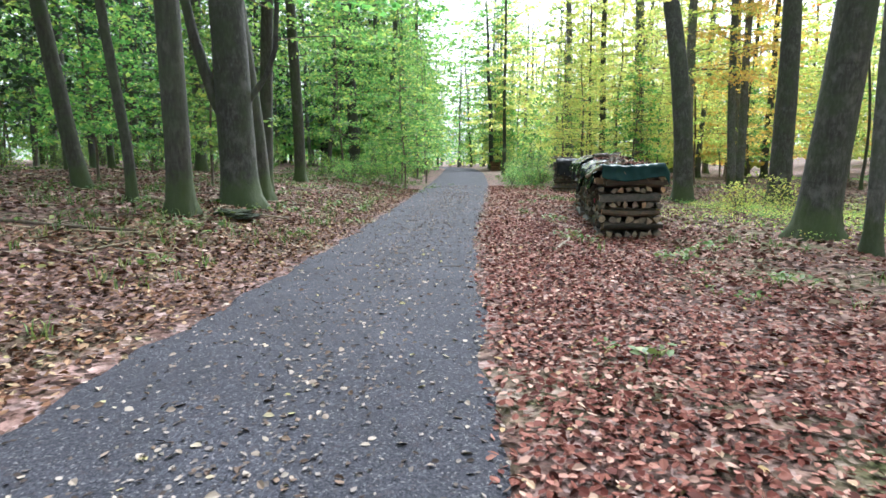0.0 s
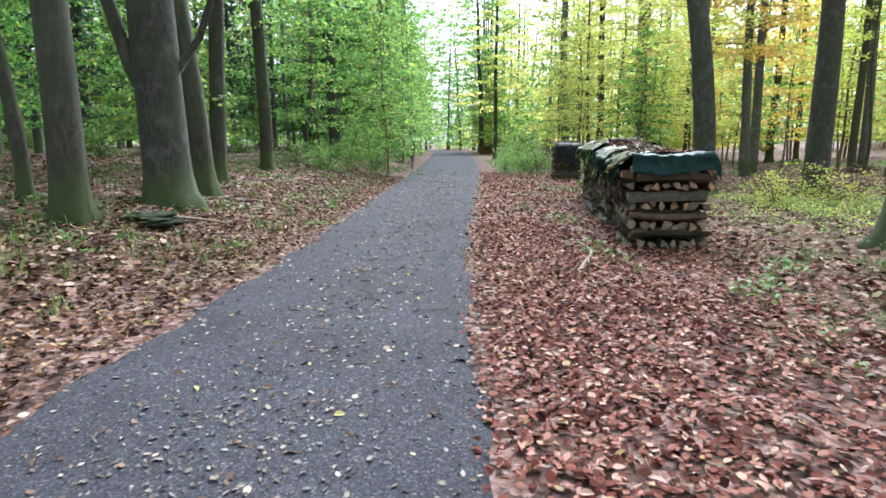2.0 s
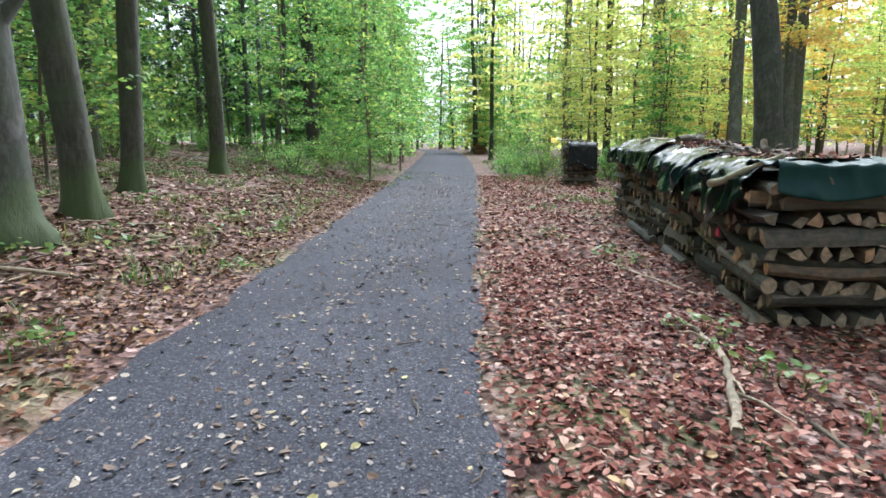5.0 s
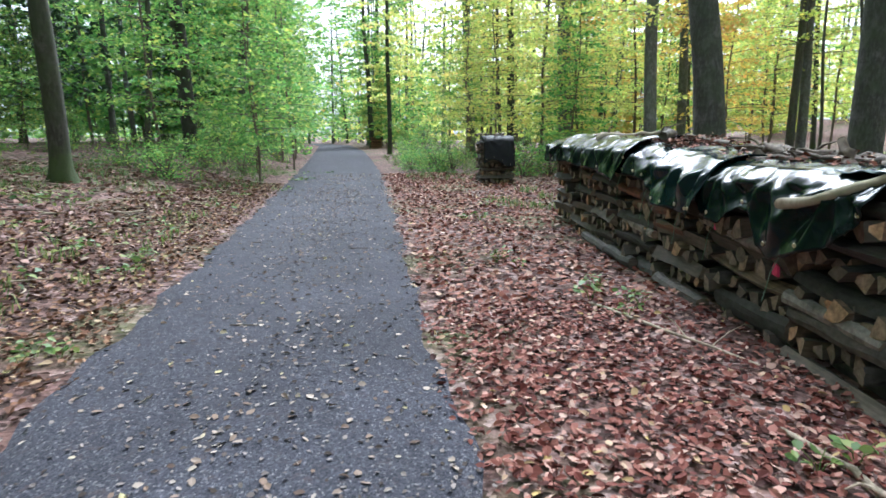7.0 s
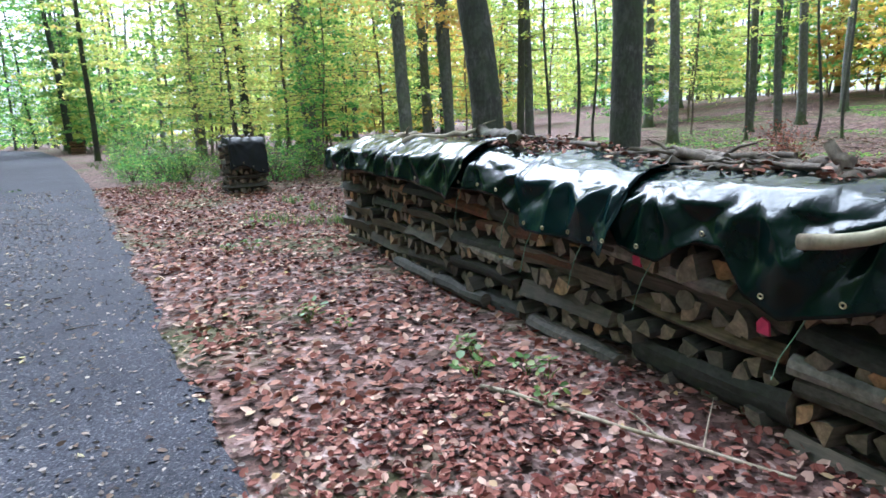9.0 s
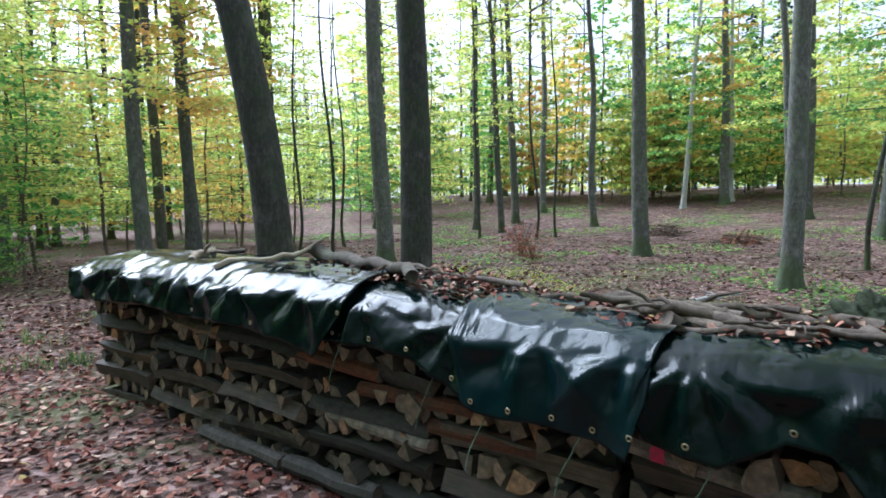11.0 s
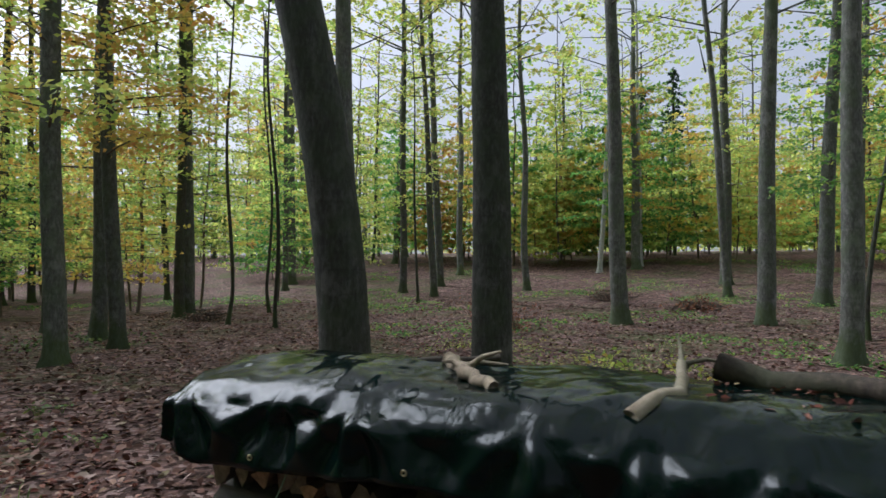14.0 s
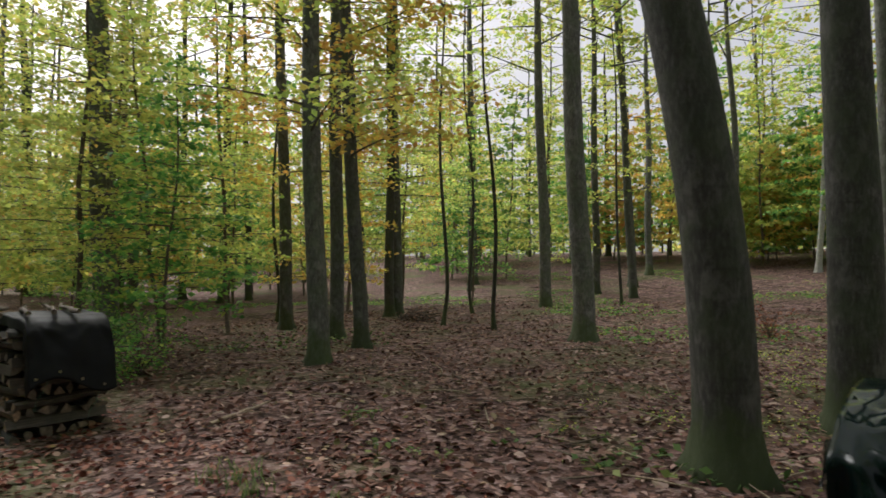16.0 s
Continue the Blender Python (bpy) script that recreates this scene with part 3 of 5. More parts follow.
    beech(21.46, 14.87, 0.27, (0.013, -0.026), label=GREY)
    beech(29.78, 15.99, 0.175, (-0.023, 0.047), label=GREY, bend=-0.2)
    beech(13.8, 13.77, 0.2, (0.012, -0.024), label="grey beech with spreading mossy roots")
    beech(27.45, 12.70, 0.29, (0.029, -0.059), label=GREY, boughs=G)
    beech(17.9, 11.75, 0.36, (0.012, -0.024), label=GREY, boughs=G)
    beech(14.0, 65.0, 0.5, (-0.03, 0.037), mat=B, label=DARKT)
    beech(16.86, 46.46, 0.25, (0.010, -0.012), mat=B, boughs="orange", label=DARKT)
    beech(18.81, 47.18, 0.18, (-0.014, 0.017), mat=B, boughs="yellow", label=DARKT)
    beech(15.97, 33.76, 0.18, (0, 0), mat=B, boughs="yellow", label=DARKT)
    beech(28.59, 31.62, 0.2, (0, 0.001), label=GREY)
    beech(32.0, 31.1, 0.24, (-0.025, 0.03), label=GREY)
    beech(6.63, 34.91, 0.31, (-0.03, 0.037), boughs="yellow", label=GREY)
    beech(31.52, 41.47, 0.32, (-0.005, 0.011), label=GREY)
    beech(5.3, 42.0, 0.22, (-0.016, 0), mat=B, boughs="yellow", label="dark-barked tree with yellow autumn boughs")
    beech(4.45, 40.0, 0.1, (-0.03, 0), mat=B, boughs="yellow", height=13, label="slender dark-barked tree with yellow autumn boughs")
    beech(10.87, 44.28, 0.145, (0.01, -0.003), mat=B, boughs="yellow", height=16, label="slender dark-barked tree with yellow autumn boughs")
    beech(11.0, 33.2, 0.19, (-0.03, 0), label=GREY)
    for x, y, r, lean in ((42.9, 21.4, 0.17, (-0.005, 0.01)), (39.7, 23.5, 0.165, (0.03, -0.06)), (45.7, 6.7, 0.3, (0.01, -0.02))):
        beech(x, y, r, lean, mat=M_BIRCH, label="pale-barked birch among the beeches", boughs=G)
    for x, y, lean in ((18.85, 32.14, (-0.009, 0.019)), (14.63, 28.21, (-0.016, 0.019)), (14.76, 30.24, (0, 0)), (12.34, 35.56, (-0.004, 0.005)), (18.52, 12.73, (0.053, -0.108)), (24.5, 25.5, (-0.01, 0.03)), (25.4, 25.0, (0, 0.01)), (24.17, 28.39, (-0.036, 0.012))):
        beech(x, y, 0.065, lean, mat=B, height=12, label="very thin young tree with a dark crooked stem", sway=0.12)


def clear(x, y):
    """True where nothing else may grow: path, walking line, woodpiles and the open floor behind them."""
    if edge_l(y) - 2.3 < x < edge_r(y) + 1.5:
        return True
    return 1.0 < x < 15 and 0 < y < 31


def far_trees():
    spots = []
    zones = [((14, 75), (-12, 80), 48, "yellow"), ((2, 16), (44, 95), 11, "yellow"), ((-60, -10), (-10, 85), 62, "green"), ((-9, -4), (40, 90), 8, "green"), ((-19, -10), (60, 112), 14, "green"), ((-7, 4), (62, 115), 7, "yellow"), ((-20, 25), (-40, -6), 22, "green")]
    for (x0, x1), (y0, y1), n, tone in zones:
        made, tries = 0, 0
        while made < n and tries < 3000:
            tries += 1
            x, y = rng.uniform(x0, x1), rng.uniform(y0, y1)
            if clear(x, y) or any((x - a) ** 2 + (y - c) ** 2 < 9 for a, c in spots):
                continue
            if tone == "yellow" and x < 34 and -5 < y < 38:
                continue
            if x < -5 and x > -12 and 4 < y < 36:
                continue
            spots.append((x, y))
            brown = rng.uniform() < (0.75 if tone == "green" else 0.2)
            low = "" if rng.uniform() < 0.3 else ("green" if tone == "green" or rng.uniform() < 0.3 else "orange" if rng.uniform() < 0.1 else "yellow")
            beech(x, y, rng.uniform(0.1, 0.3), (rng.normal(0, 0.025), rng.normal(0, 0.025)), tone=tone, mat=M_BROWN if brown else M_BEECH, boughs=low, label=DARKT if brown else GREY, sway=0.05)
            made += 1


def understory():
    kinds = {}
    for key, mats in (("green", [M_GREEN, M_TWIG]), ("yellow", [M_YELLOW, M_TWIG]), ("orange", [M_ORANGE, M_TWIG])):
        sizes = ((6, 0.9, 1.9), (8, 1.3, 2.4), (10, 1.8, 2.8))
        kinds[key] = [sapling_meshes(mats, h, lo, sp, 38, 100, 0.145, (rng.normal(0, 0.03), rng.normal(0, 0.03))) for h, lo, sp in sizes]
        kinds[key] += [sapling_meshes(mats, h, lo - 0.4, sp * 1.15, 40, 46, 0.28, (rng.normal(0, 0.03), rng.normal(0, 0.03)), False) for h, lo, sp in sizes]
    words = {"green": "young beech with layered green boughs", "yellow": "young beech with layered yellow-green boughs", "orange": "young beech with layered orange-yellow boughs"}

    def grow(x, y, key, k, scale=1.0):
        stem, leaf = kinds[key][k + 3 * int(distant(x, y))]
        t = thing("young_beech", pose(x, y, float(rise(x, y)), rz=rng.uniform(0, 360)) @ Matrix.Scale(scale, 4), words[key], "young tree", "young trees")
        part("stem", stem, t)
        part("foliage", leaf, t)

    for x, y, key, k in ((5.0, 32.5, "yellow", 2), (3.6, 34.5, "yellow", 1), (6.4, 31.6, "yellow", 1), (7.2, 36.5, "yellow", 2), (2.6, 38.5, "yellow", 2), (5.5, 29.6, "green", 0), (4.4, 44.0, "yellow", 2), (9.2, 33.4, "yellow", 2), (12.6, 33.0, "orange", 1), (8.0, 37.8, "yellow", 2), (12.0, 38.0, "yellow", 1), (19.5, 36.5, "yellow", 2), (22.5, 34.8, "green", 1), (26.5, 33.5, "yellow", 2),
                         (-9.8, 14.2, "green", 0), (-11.2, 17.5, "green", 1), (-8.4, 19.0, "green", 0), (-7.4, 15.5, "green", 0), (-4.3, 25.5, "green", 0), (-5.2, 29.0, "green", 1), (-4.9, 33.5, "green", 1), (-6.3, 38.0, "green", 2), (-6.6, 43.0, "green", 1), (-7.7, 48.0, "green", 2), (-7.2, 26.0, "green", 1)):
        grow(x, y, key, k)
    zones = [((2.5, 14), (39, 75), 13, ("yellow", "yellow", "yellow", "green")), ((12, 70), (37, 80), 58, ("yellow", "yellow", "green", "orange")), ((40, 76), (-10, 37), 92, ("yellow", "green", "yellow", "orange", "yellow")),
             ((-34, -8.5), (14, 75), 48, ("green",)), ((-14, -7.5), (44, 78), 14, ("green",)), ((-5, 2), (58, 100), 8, ("green", "yellow")), ((-13, 6), (106, 122), 12, ("green", "yellow", "green")), ((-24, -11.5), (70, 110), 14, ("green",)), ((-25, -7), (-4, 9), 8, ("green",))]
    for (x0, x1), (y0, y1), n, keys in zones:
        made = 0
        while made < n:
            x, y = rng.uniform(x0, x1), rng.uniform(y0, y1)
            if clear(x, y):
                continue
            grow(x, y, keys[rng.integers(0, len(keys))], int(rng.integers(0, 3)), rng.uniform(0.8, 1.25) * (1.35 if distant(x, y) else 1))
            made += 1
    # rust-brown and low shrubs
    stem, leaf = bush_meshes([M_RED, M_TWIG], 1.2, 0.9, 420, 0.08)
    for x, y, s in ((17.9, 22.4, 1.15), (16.9, 21.4, 0.8), (19.6, 23.4, 0.8)):
        t = thing("shrub", pose(x, y, float(rise(x, y)), rz=s * 200) @ Matrix.Scale(s, 4), "thin rust-brown shrub on the forest floor", "shrub", "shrubs")
        part("stem", stem, t), part("foliage", leaf, t)
    stem, leaf = bush_meshes([M_YELLOW, M_TWIG], 0.95, 1.0, 640, 0.075)
    for x, y, sc in ((6.7, 17.2, 1.0), (7.5, 16.6, 0.9), (6.2, 16.2, 0.7)):
        t = thing("shrub", pose(x, y, float(rise(x, y)), rz=sc * 300) @ Matrix.Scale(sc, 4), "low yellow-green beech sprig behind the woodpile", "shrub", "shrubs")
        part("stem", stem, t), part("foliage", leaf, t)
    kinds2 = [bush_meshes([M_GREEN, M_TWIG], 1.7, 1.1, 1500, 0.075), bush_meshes([M_GREEN, M_TWIG], 1.1, 0.9, 1100, 0.07)]
    spots = [(0.7, 33.0, 0), (0.3, 35.5, 0), (1.5, 34.2, 0), (-0.3, 38.5, 0), (1.4, 30.2, 0), (-0.1, 32.0, 1), (3.6, 28.2, 1), (4.6, 28.6, 1), (4.1, 30.0, 0), (-0.3, 44.0, 0), (2.6, 31.6, 1), (0.9, 30.8, 1)]
    for i in range(26):
        y = rng.uniform(19, 62)
        spots.append((float(edge_l(y)) - rng.uniform(1.0, 4.2), y, int(rng.integers(0, 2))))
    for i in range(22):
        spots.append((rng.uniform(-26, -8), rng.uniform(20, 45), int(rng.integers(0, 2))))
    for x, y, k in spots:
        t = thing("shrub", pose(x, y, float(rise(x, y)), rz=rng.uniform(0, 360)) @ Matrix.Scale(rng.uniform(0.75, 1.25), 4), "leafy light-green shrub at the edge of the wood", "shrub", "shrubs")
        part("stem", kinds2[k][0], t), part("foliage", kinds2[k][1], t)


def spruces():
    kinds = [spruce_meshes(15, 2.6), spruce_meshes(19, 3.0)]
    made = 0
    while made < 44:
        x, y = rng.uniform(-36, -12), rng.uniform(12, 66)
        if x > -14 and y < 24 or edge_l(y) - x < 4:
            continue
        t = thing("spruce", pose(x, y, float(rise(x, y)), rz=rng.uniform(0, 360)), "dark green spruce deep in the wood", "tree", "spruces")
        part("trunk", kinds[made % 2][0], t), part("foliage", kinds[made % 2][1], t)
        made += 1
    for x, y in ((52, 20), (56, 23)):
        t = thing("spruce", pose(x, y, float(rise(x, y))), "dark green spruce deep in the wood", "tree", "spruces")
        part("trunk", kinds[0][0], t), part("foliage", kinds[0][1], t)


def far_woods():
    b = Build()
    for i in range(600):
        a, d = rng.uniform(0, 6.283), rng.uniform(76, 150)
        x, y = d * math.sin(a), 15 + d * math.cos(a)
        if edge_l(y) - 3 < x < edge_r(y) + 3 and y < 118:
            continue
        z, r = float(rise(x, y)), rng.uniform(0.12, 0.3)
        b.tube([(x, y, z - 0.3), (x + rng.normal(0, 0.3), y, z + 9), (x + rng.normal(0, 0.5), y, z + 18)], [r, r * 0.7, r * 0.3], 5, 1, False)
        n = 230 if x < -12 or y < 40 else 150
        c = np.array((x, y, z)) + rng.normal(0, 1, (n, 3)) * np.array((2.8, 2.8, 0)) + np.stack([np.zeros(n), np.zeros(n), 0.3 + 21 * rng.beta(0.8, 1.8, n)], 1)
        b.leaves(c, rng.uniform(0.5, 1.0, n), 0.8, 0 if x > -8 else 2)
    tagged(new("far_woods", b.mesh("far_woods", [M_YELLOW, M_BEECH, M_GREEN])), "distant autumn beech wood", "woods", kind="stuff")


near_trees()
understory()
far_trees()
spruces()
far_woods()

# ---- woodpile ----
LOG = 0.97


def log_mesh(kind):
    """A split or round log along x, with bark, split faces and sawn ends."""
    b = Build()
    if kind == "round":
        th = np.arange(9) * 2 * np.pi / 9
        r = rng.uniform(0.05, 0.068)
        sec, bark = np.stack([np.cos(th) * r, np.sin(th) * r * rng.uniform(0.85, 1)], 1), [True] * 9
    else:
        span = rng.uniform(0.9, 2.0)
        r = rng.uniform(0.1, 0.14) if span < 1.5 else rng.uniform(0.085, 0.11)
        th = np.linspace(-span / 2, span / 2, 5)
        arc = np.stack([np.sin(th) * r, np.cos(th) * r], 1)
        sec = np.concatenate([arc, [[rng.uniform(-0.01, 0.01), rng.uniform(0.0, 0.015)]]])[::-1]
        sec = sec - sec.mean(0)
        bark = [False] + [True] * 4 + [False]
    n = len(sec)
    xs = np.linspace(-0.5, 0.5, 5) * LOG * rng.uniform(0.96, 1.05)
    bow = rng.normal(0, 0.012, 2)
    rings = []
    for i, x in enumerate(xs):
        u = 1 - (2 * x / LOG) ** 2
        w = sec * rng.uniform(0.93, 1.07) + bow * u + rng.normal(0, 0.0035, sec.shape)
        rings.append(np.column_stack([np.full(n, x) + rng.normal(0, 0.004, n), w]))
    v = np.concatenate(rings)
    b.v.append(v)
    b.n += len(v)
    for i in range(len(xs) - 1):
        for j in range(n):
            k = (j + 1) % n
            b.f.append([i * n + j, (i + 1) * n + j, (i + 1) * n + k, i * n + k])
            b.m.append(0 if bark[j] else 1)
    b.f += [list(range(n)), [(len(xs) - 1) * n + j for j in reversed(range(n))]]
    b.m += [2, 2]
    return b.mesh("log", [M_LOGBARK, M_SPLIT, M_END], False)


LOGS = [log_mesh("split") for i in range(14)] + [log_mesh("round") for i in range(2)]
LAYER = 0.121


def woodpile(x0, y0, columns, layers, label, group="woodpiles", near=True, extra=0):
    """Logs stacked crosswise: layers along the pile and layers across it by turns."""
    pile = thing("woodpile", pose(x0, y0, float(rise(x0, y0))), label, "woodpile", group)
    rest = Build()
    step = LOG + 0.1
    length = columns * step

    def lay(m, single):
        me = LOGS[rng.integers(0, len(LOGS))]
        if single:
            part("log", me, pile, m)
            return
        k = len(me.vertices)
        co = np.empty(k * 3)
        me.vertices.foreach_get("co", co)
        mm = np.array(m)
        co = co.reshape(-1, 3) @ mm[:3, :3].T + mm[:3, 3]
        n0 = rest.n
        rest.v.append(co)
        rest.n += k
        for p in me.polygons:
            rest.f.append([n0 + i for i in p.vertices])
            rest.m.append(p.material_index)

    flip = [0] + [int(rng.integers(0, 2)) for c in range(columns)]
    sag = [rng.normal(0, 0.012) for c in range(columns)]
    for k in range(layers + extra):
        for c in range(3 if k >= layers else 0, columns):
            z = 0.05 + LAYER * k + sag[c] * min(k, 4) / 4
            if (k + flip[c]) % 2 == 0:
                for d in range(8):
                    x = 0.055 + d * (LOG - 0.09) / 7 + rng.normal(0, 0.012) - (rng.uniform(0, 0.05) if d == 0 else 0)
                    m = pose(x, c * step + LOG / 2 + rng.normal(0, 0.03), z + rng.normal(0, 0.01), rng.uniform(0, 360), rng.normal(0, 1.6), 90 + rng.normal(0, 2.5))
                    lay(m, near and (d == 0 or c == 0))
            else:
                y = c * step + 0.05
                while y < (c + 1) * step - 0.06:
                    m = pose(LOG / 2 + rng.normal(0, 0.035), y, z + rng.normal(0, 0.014), rng.uniform(0, 360), rng.normal(0, 1.8), rng.normal(0, 3))
                    lay(m, near)
                    y += rng.uniform(0.085, 0.135)
    if rest.n:
        tagged(part("log_core", rest.mesh("log_core", [M_LOGBARK, M_SPLIT, M_END], False), pile), kind="stuff")
    return pile, length


def ring_mesh(radius, wire):
    b = Build()
    k, m = 12, 6
    a, c = np.meshgrid(np.arange(k) * 2 * np.pi / k, np.arange(m) * 2 * np.pi / m, indexing="ij")
    r = radius + wire * np.cos(c)
    i, j = np.meshgrid(np.arange(k), np.arange(m), indexing="ij")
    q = np.stack([i * m + j, (i + 1) % k * m + j, (i + 1) % k * m + (j + 1) % m, i * m + (j + 1) % m], -1).reshape(-1, 4)
    b.quads(np.stack([wire * np.sin(c), r * np.cos(a), r * np.sin(a)], -1).reshape(-1, 3), q)
    return b.mesh("eyelet", [M_BRASS])


EYELET = ring_mesh(0.011, 0.004)


def crease(q):
    """Crumpled plastic: flat facets that meet in sharp ridges."""
    return 1.25 * noise.voronoi(q)[0][0]


def sheet(name, label, mat, x0, x1, ya, yb, top, front, back, wrinkle, seed, slope=0.0, ends=(0, 0), fold=9.0):
    """A plastic sheet laid over the pile. top, front, back: functions of f (0 to 1 along y): height, and how far it hangs down."""
    nu, nv = 66, max(30, int((yb - ya) * 50))
    # creases fan out from the points where the sheet is pinched at the pile's edge
    dice = random.Random(seed)
    fans, at = [], ya + dice.uniform(0.1, 0.4)
    while at < yb:
        fans.append((at, dice.uniform(0, 2), dice.uniform(1.8, 3.4), dice.uniform(0.8, 1.9)))
        at += dice.uniform(0.4, 0.8)
    v = []
    for j in range(nv + 1):
        f = j / nv
        y = ya + (yb - ya) * f
        zt, hf, hb = top(f), max(front(f), 0.01), max(back(f), 0.01)
        width = x1 - x0
        total = hf + width + hb
        for i in range(nu + 1):
            s = total * i / nu
            if s < hf:
                d = hf - s
                p, n = Vector((x0 - 0.02 - 0.24 * d, y, zt - d)), Vector((-1, 0, 0.15))
            elif s < hf + width:
                g = (s - hf) / width
                p, n = Vector((x0 - 0.02 + (width + 0.04) * g, y, zt + slope * g + 0.03 * math.sin(g * 3.14))), Vector((0, 0, 1))
            else:
                d = s - hf - width
                p, n = Vector((x1 + 0.02 + 0.1 * d, y, zt + slope - d)), Vector((1, 0, 0.1))
            round_edge = max(0, 1 - abs(s - hf) / 0.2)
            p.z -= 0.045 * round_edge ** 2
            q = Vector((s * 1.1, y * 1.7 + seed, seed * 0.37))
            tilt = Vector((s * 2.2 + y * 1.4, y * 1.5 - s * 0.8 + seed, seed))
            hang = min(1, (hf - s) / 0.1) if s < hf else 0
            w = wrinkle * (0.8 * crease(Vector((s * 1.1 - y * 0.5, y * 0.9 + s * 0.9 + seed, seed))) + 0.3 * crease(tilt * 2.4) + 0.13 * crease(tilt * 5.5) + 0.5 * noise.noise(q * 0.9) - 0.3)
            w += wrinkle * hang * (1.2 * crease(Vector((y * fold * 0.22 + s * 0.7, seed, s * 0.3))) + 0.7 * noise.noise(Vector((y * fold * 0.13, seed + 5, 0))))
            w += 0.4 * wrinkle * hang * crease(Vector((y * 5.5 + s * 2.0, s * 1.4, seed + 7)))
            for ay, turn, many, depth in fans:
                dy, dz = y - ay, hf - s + 0.04
                r = math.hypot(dy, dz)
                if r < 1.1:
                    w += depth * wrinkle * min(r / 0.25, 1) * (1 - r / 1.1) * (0.2 + 0.8 * hang) * (abs((math.atan2(dz, dy) * many + turn) % 2 - 1) - 0.5)
            edge = min(f, 1 - f) * (yb - ya)
            p = p + n.normalized() * max(w + 0.008, -0.015)
            p.y += 0.07 * noise.noise(Vector((s * 2.3, seed + (0 if f < 0.5 else 9), 0))) * max(0, 1 - edge / 0.3)
            drop = ends[0 if f < 0.5 else 1]
            if drop and edge < drop:
                turn = 1 if f < 0.5 else -1
                p.y += (drop - edge) * 0.92 * turn
                if s < hf:
                    p.x += (drop - edge) * 0.9
                    p.z -= (drop - edge) * 0.2
                else:
                    p.z -= (drop - edge)
            v.append(p[:])
    i, j = np.meshgrid(np.arange(nu), np.arange(nv), indexing="ij")
    q = np.stack([j * (nu + 1) + i, (j + 1) * (nu + 1) + i, (j + 1) * (nu + 1) + i + 1, j * (nu + 1) + i + 1], -1).reshape(-1, 4)
    b = Build()
    b.quads(np.array(v), q)
    ob = tagged(new(name, b.mesh(name, [mat])), label, "tarpaulin", "tarpaulins")
    ob.modifiers.new("thickness", "SOLIDIFY").thickness = 0.003
    for k in range(2, nv - 1, max(8, nv // 5)):
        p = Vector(v[k * (nu + 1) + 2])
        part("eyelet", EYELET, ob, Matrix.Translation(p + Vector((-0.006, 0, 0.01))), "small brass eyelet")
    for k in (int(nv * 0.3), int(nv * 0.75)):
        p, c = Vector(v[k * (nu + 1)]), Build()
        c.tube([p[:], (p + Vector((-0.02, 0.04, -0.1)))[:], (p + Vector((0.0, 0.1, -0.2)))[:], (p + Vector((-0.01, 0.12, -0.3)))[:]], [0.003, 0.003, 0.003, 0.002], 5, 0)
        part("cord", c.mesh("cord", [M_ROPE]), ob, None, "thin green cord")
    return ob


PX, PY = 2.42, 10.66
main_pile, plen = woodpile(PX, PY, 7, 9, "long cross-stacked pile of split grey firewood beside the path", extra=1)
PTOP = 9 * LAYER + 0.045


def pile_top(y):
    """Height of the stacked wood along the pile."""
    return PTOP + LAYER * float(smooth(13.2, 14.4, y))


def saw(f, pts):
    return float(np.interp(f, [p[0] for p in pts], [p[1] for p in pts]))


def tarps():
    x0, x1 = PX - 0.01, PX + LOG + 0.02

    def along(ya, yb, lift):
        return lambda f: pile_top(ya + (yb - ya) * f) + lift

    def drop(*pts):
        return lambda f: saw(f, pts)

    sheet("tarpaulin", "dark green plastic sheet sagging over the middle of the woodpile", M_TARP, x0 + 0.03, x1, 13.3, 14.8, along(13.3, 14.8, 0.004), drop((0, 0.1), (0.08, 0.4), (0.2, 0.36), (0.42, 0.28), (0.7, 0.3), (1, 0.3)), lambda f: 0.1, 0.042, 8.3, fold=4)
    sheet("tarpaulin", "glossy dark green plastic sheet draped over the woodpile's end", M_TARP, x0, x1, 14.45, 18.52, along(14.45, 18.52, 0.04), drop((0, 0.14), (0.045, 0.44), (0.12, 0.38), (0.27, 0.33), (0.45, 0.34), (0.6, 0.3), (0.75, 0.34), (0.88, 0.36), (0.97, 0.24), (1, 0.2)), lambda f: 0.14, 0.055, 3.1, ends=(0, 0.24))
    sheet("tarpaulin", "dark plastic sheet with a pointed flap hanging down", M_TARP, x0 - 0.005, x1 - 0.12, 10.95, 12.8, along(10.95, 12.8, 0.012), drop((0, 0.16), (0.08, 0.34), (0.22, 0.44), (0.36, 0.52), (0.46, 0.46), (0.54, 0.27), (0.62, 0.26), (0.74, 0.4), (0.9, 0.36), (1, 0.1)), lambda f: 0.05, 0.045, 21.3, fold=3)
    sheet("tarpaulin", "torn blue-green plastic sheet with a hanging corner", M_TARP_BLUE, x0 - 0.02, x1 - 0.3, 12.58, 13.62, along(12.58, 13.62, 0.035), drop((0, 0.2), (0.05, 0.46), (0.2, 0.42), (0.5, 0.4), (0.8, 0.42), (0.88, 0.4), (1, 0.04)), lambda f: 0.03, 0.05, 15.7, fold=3)


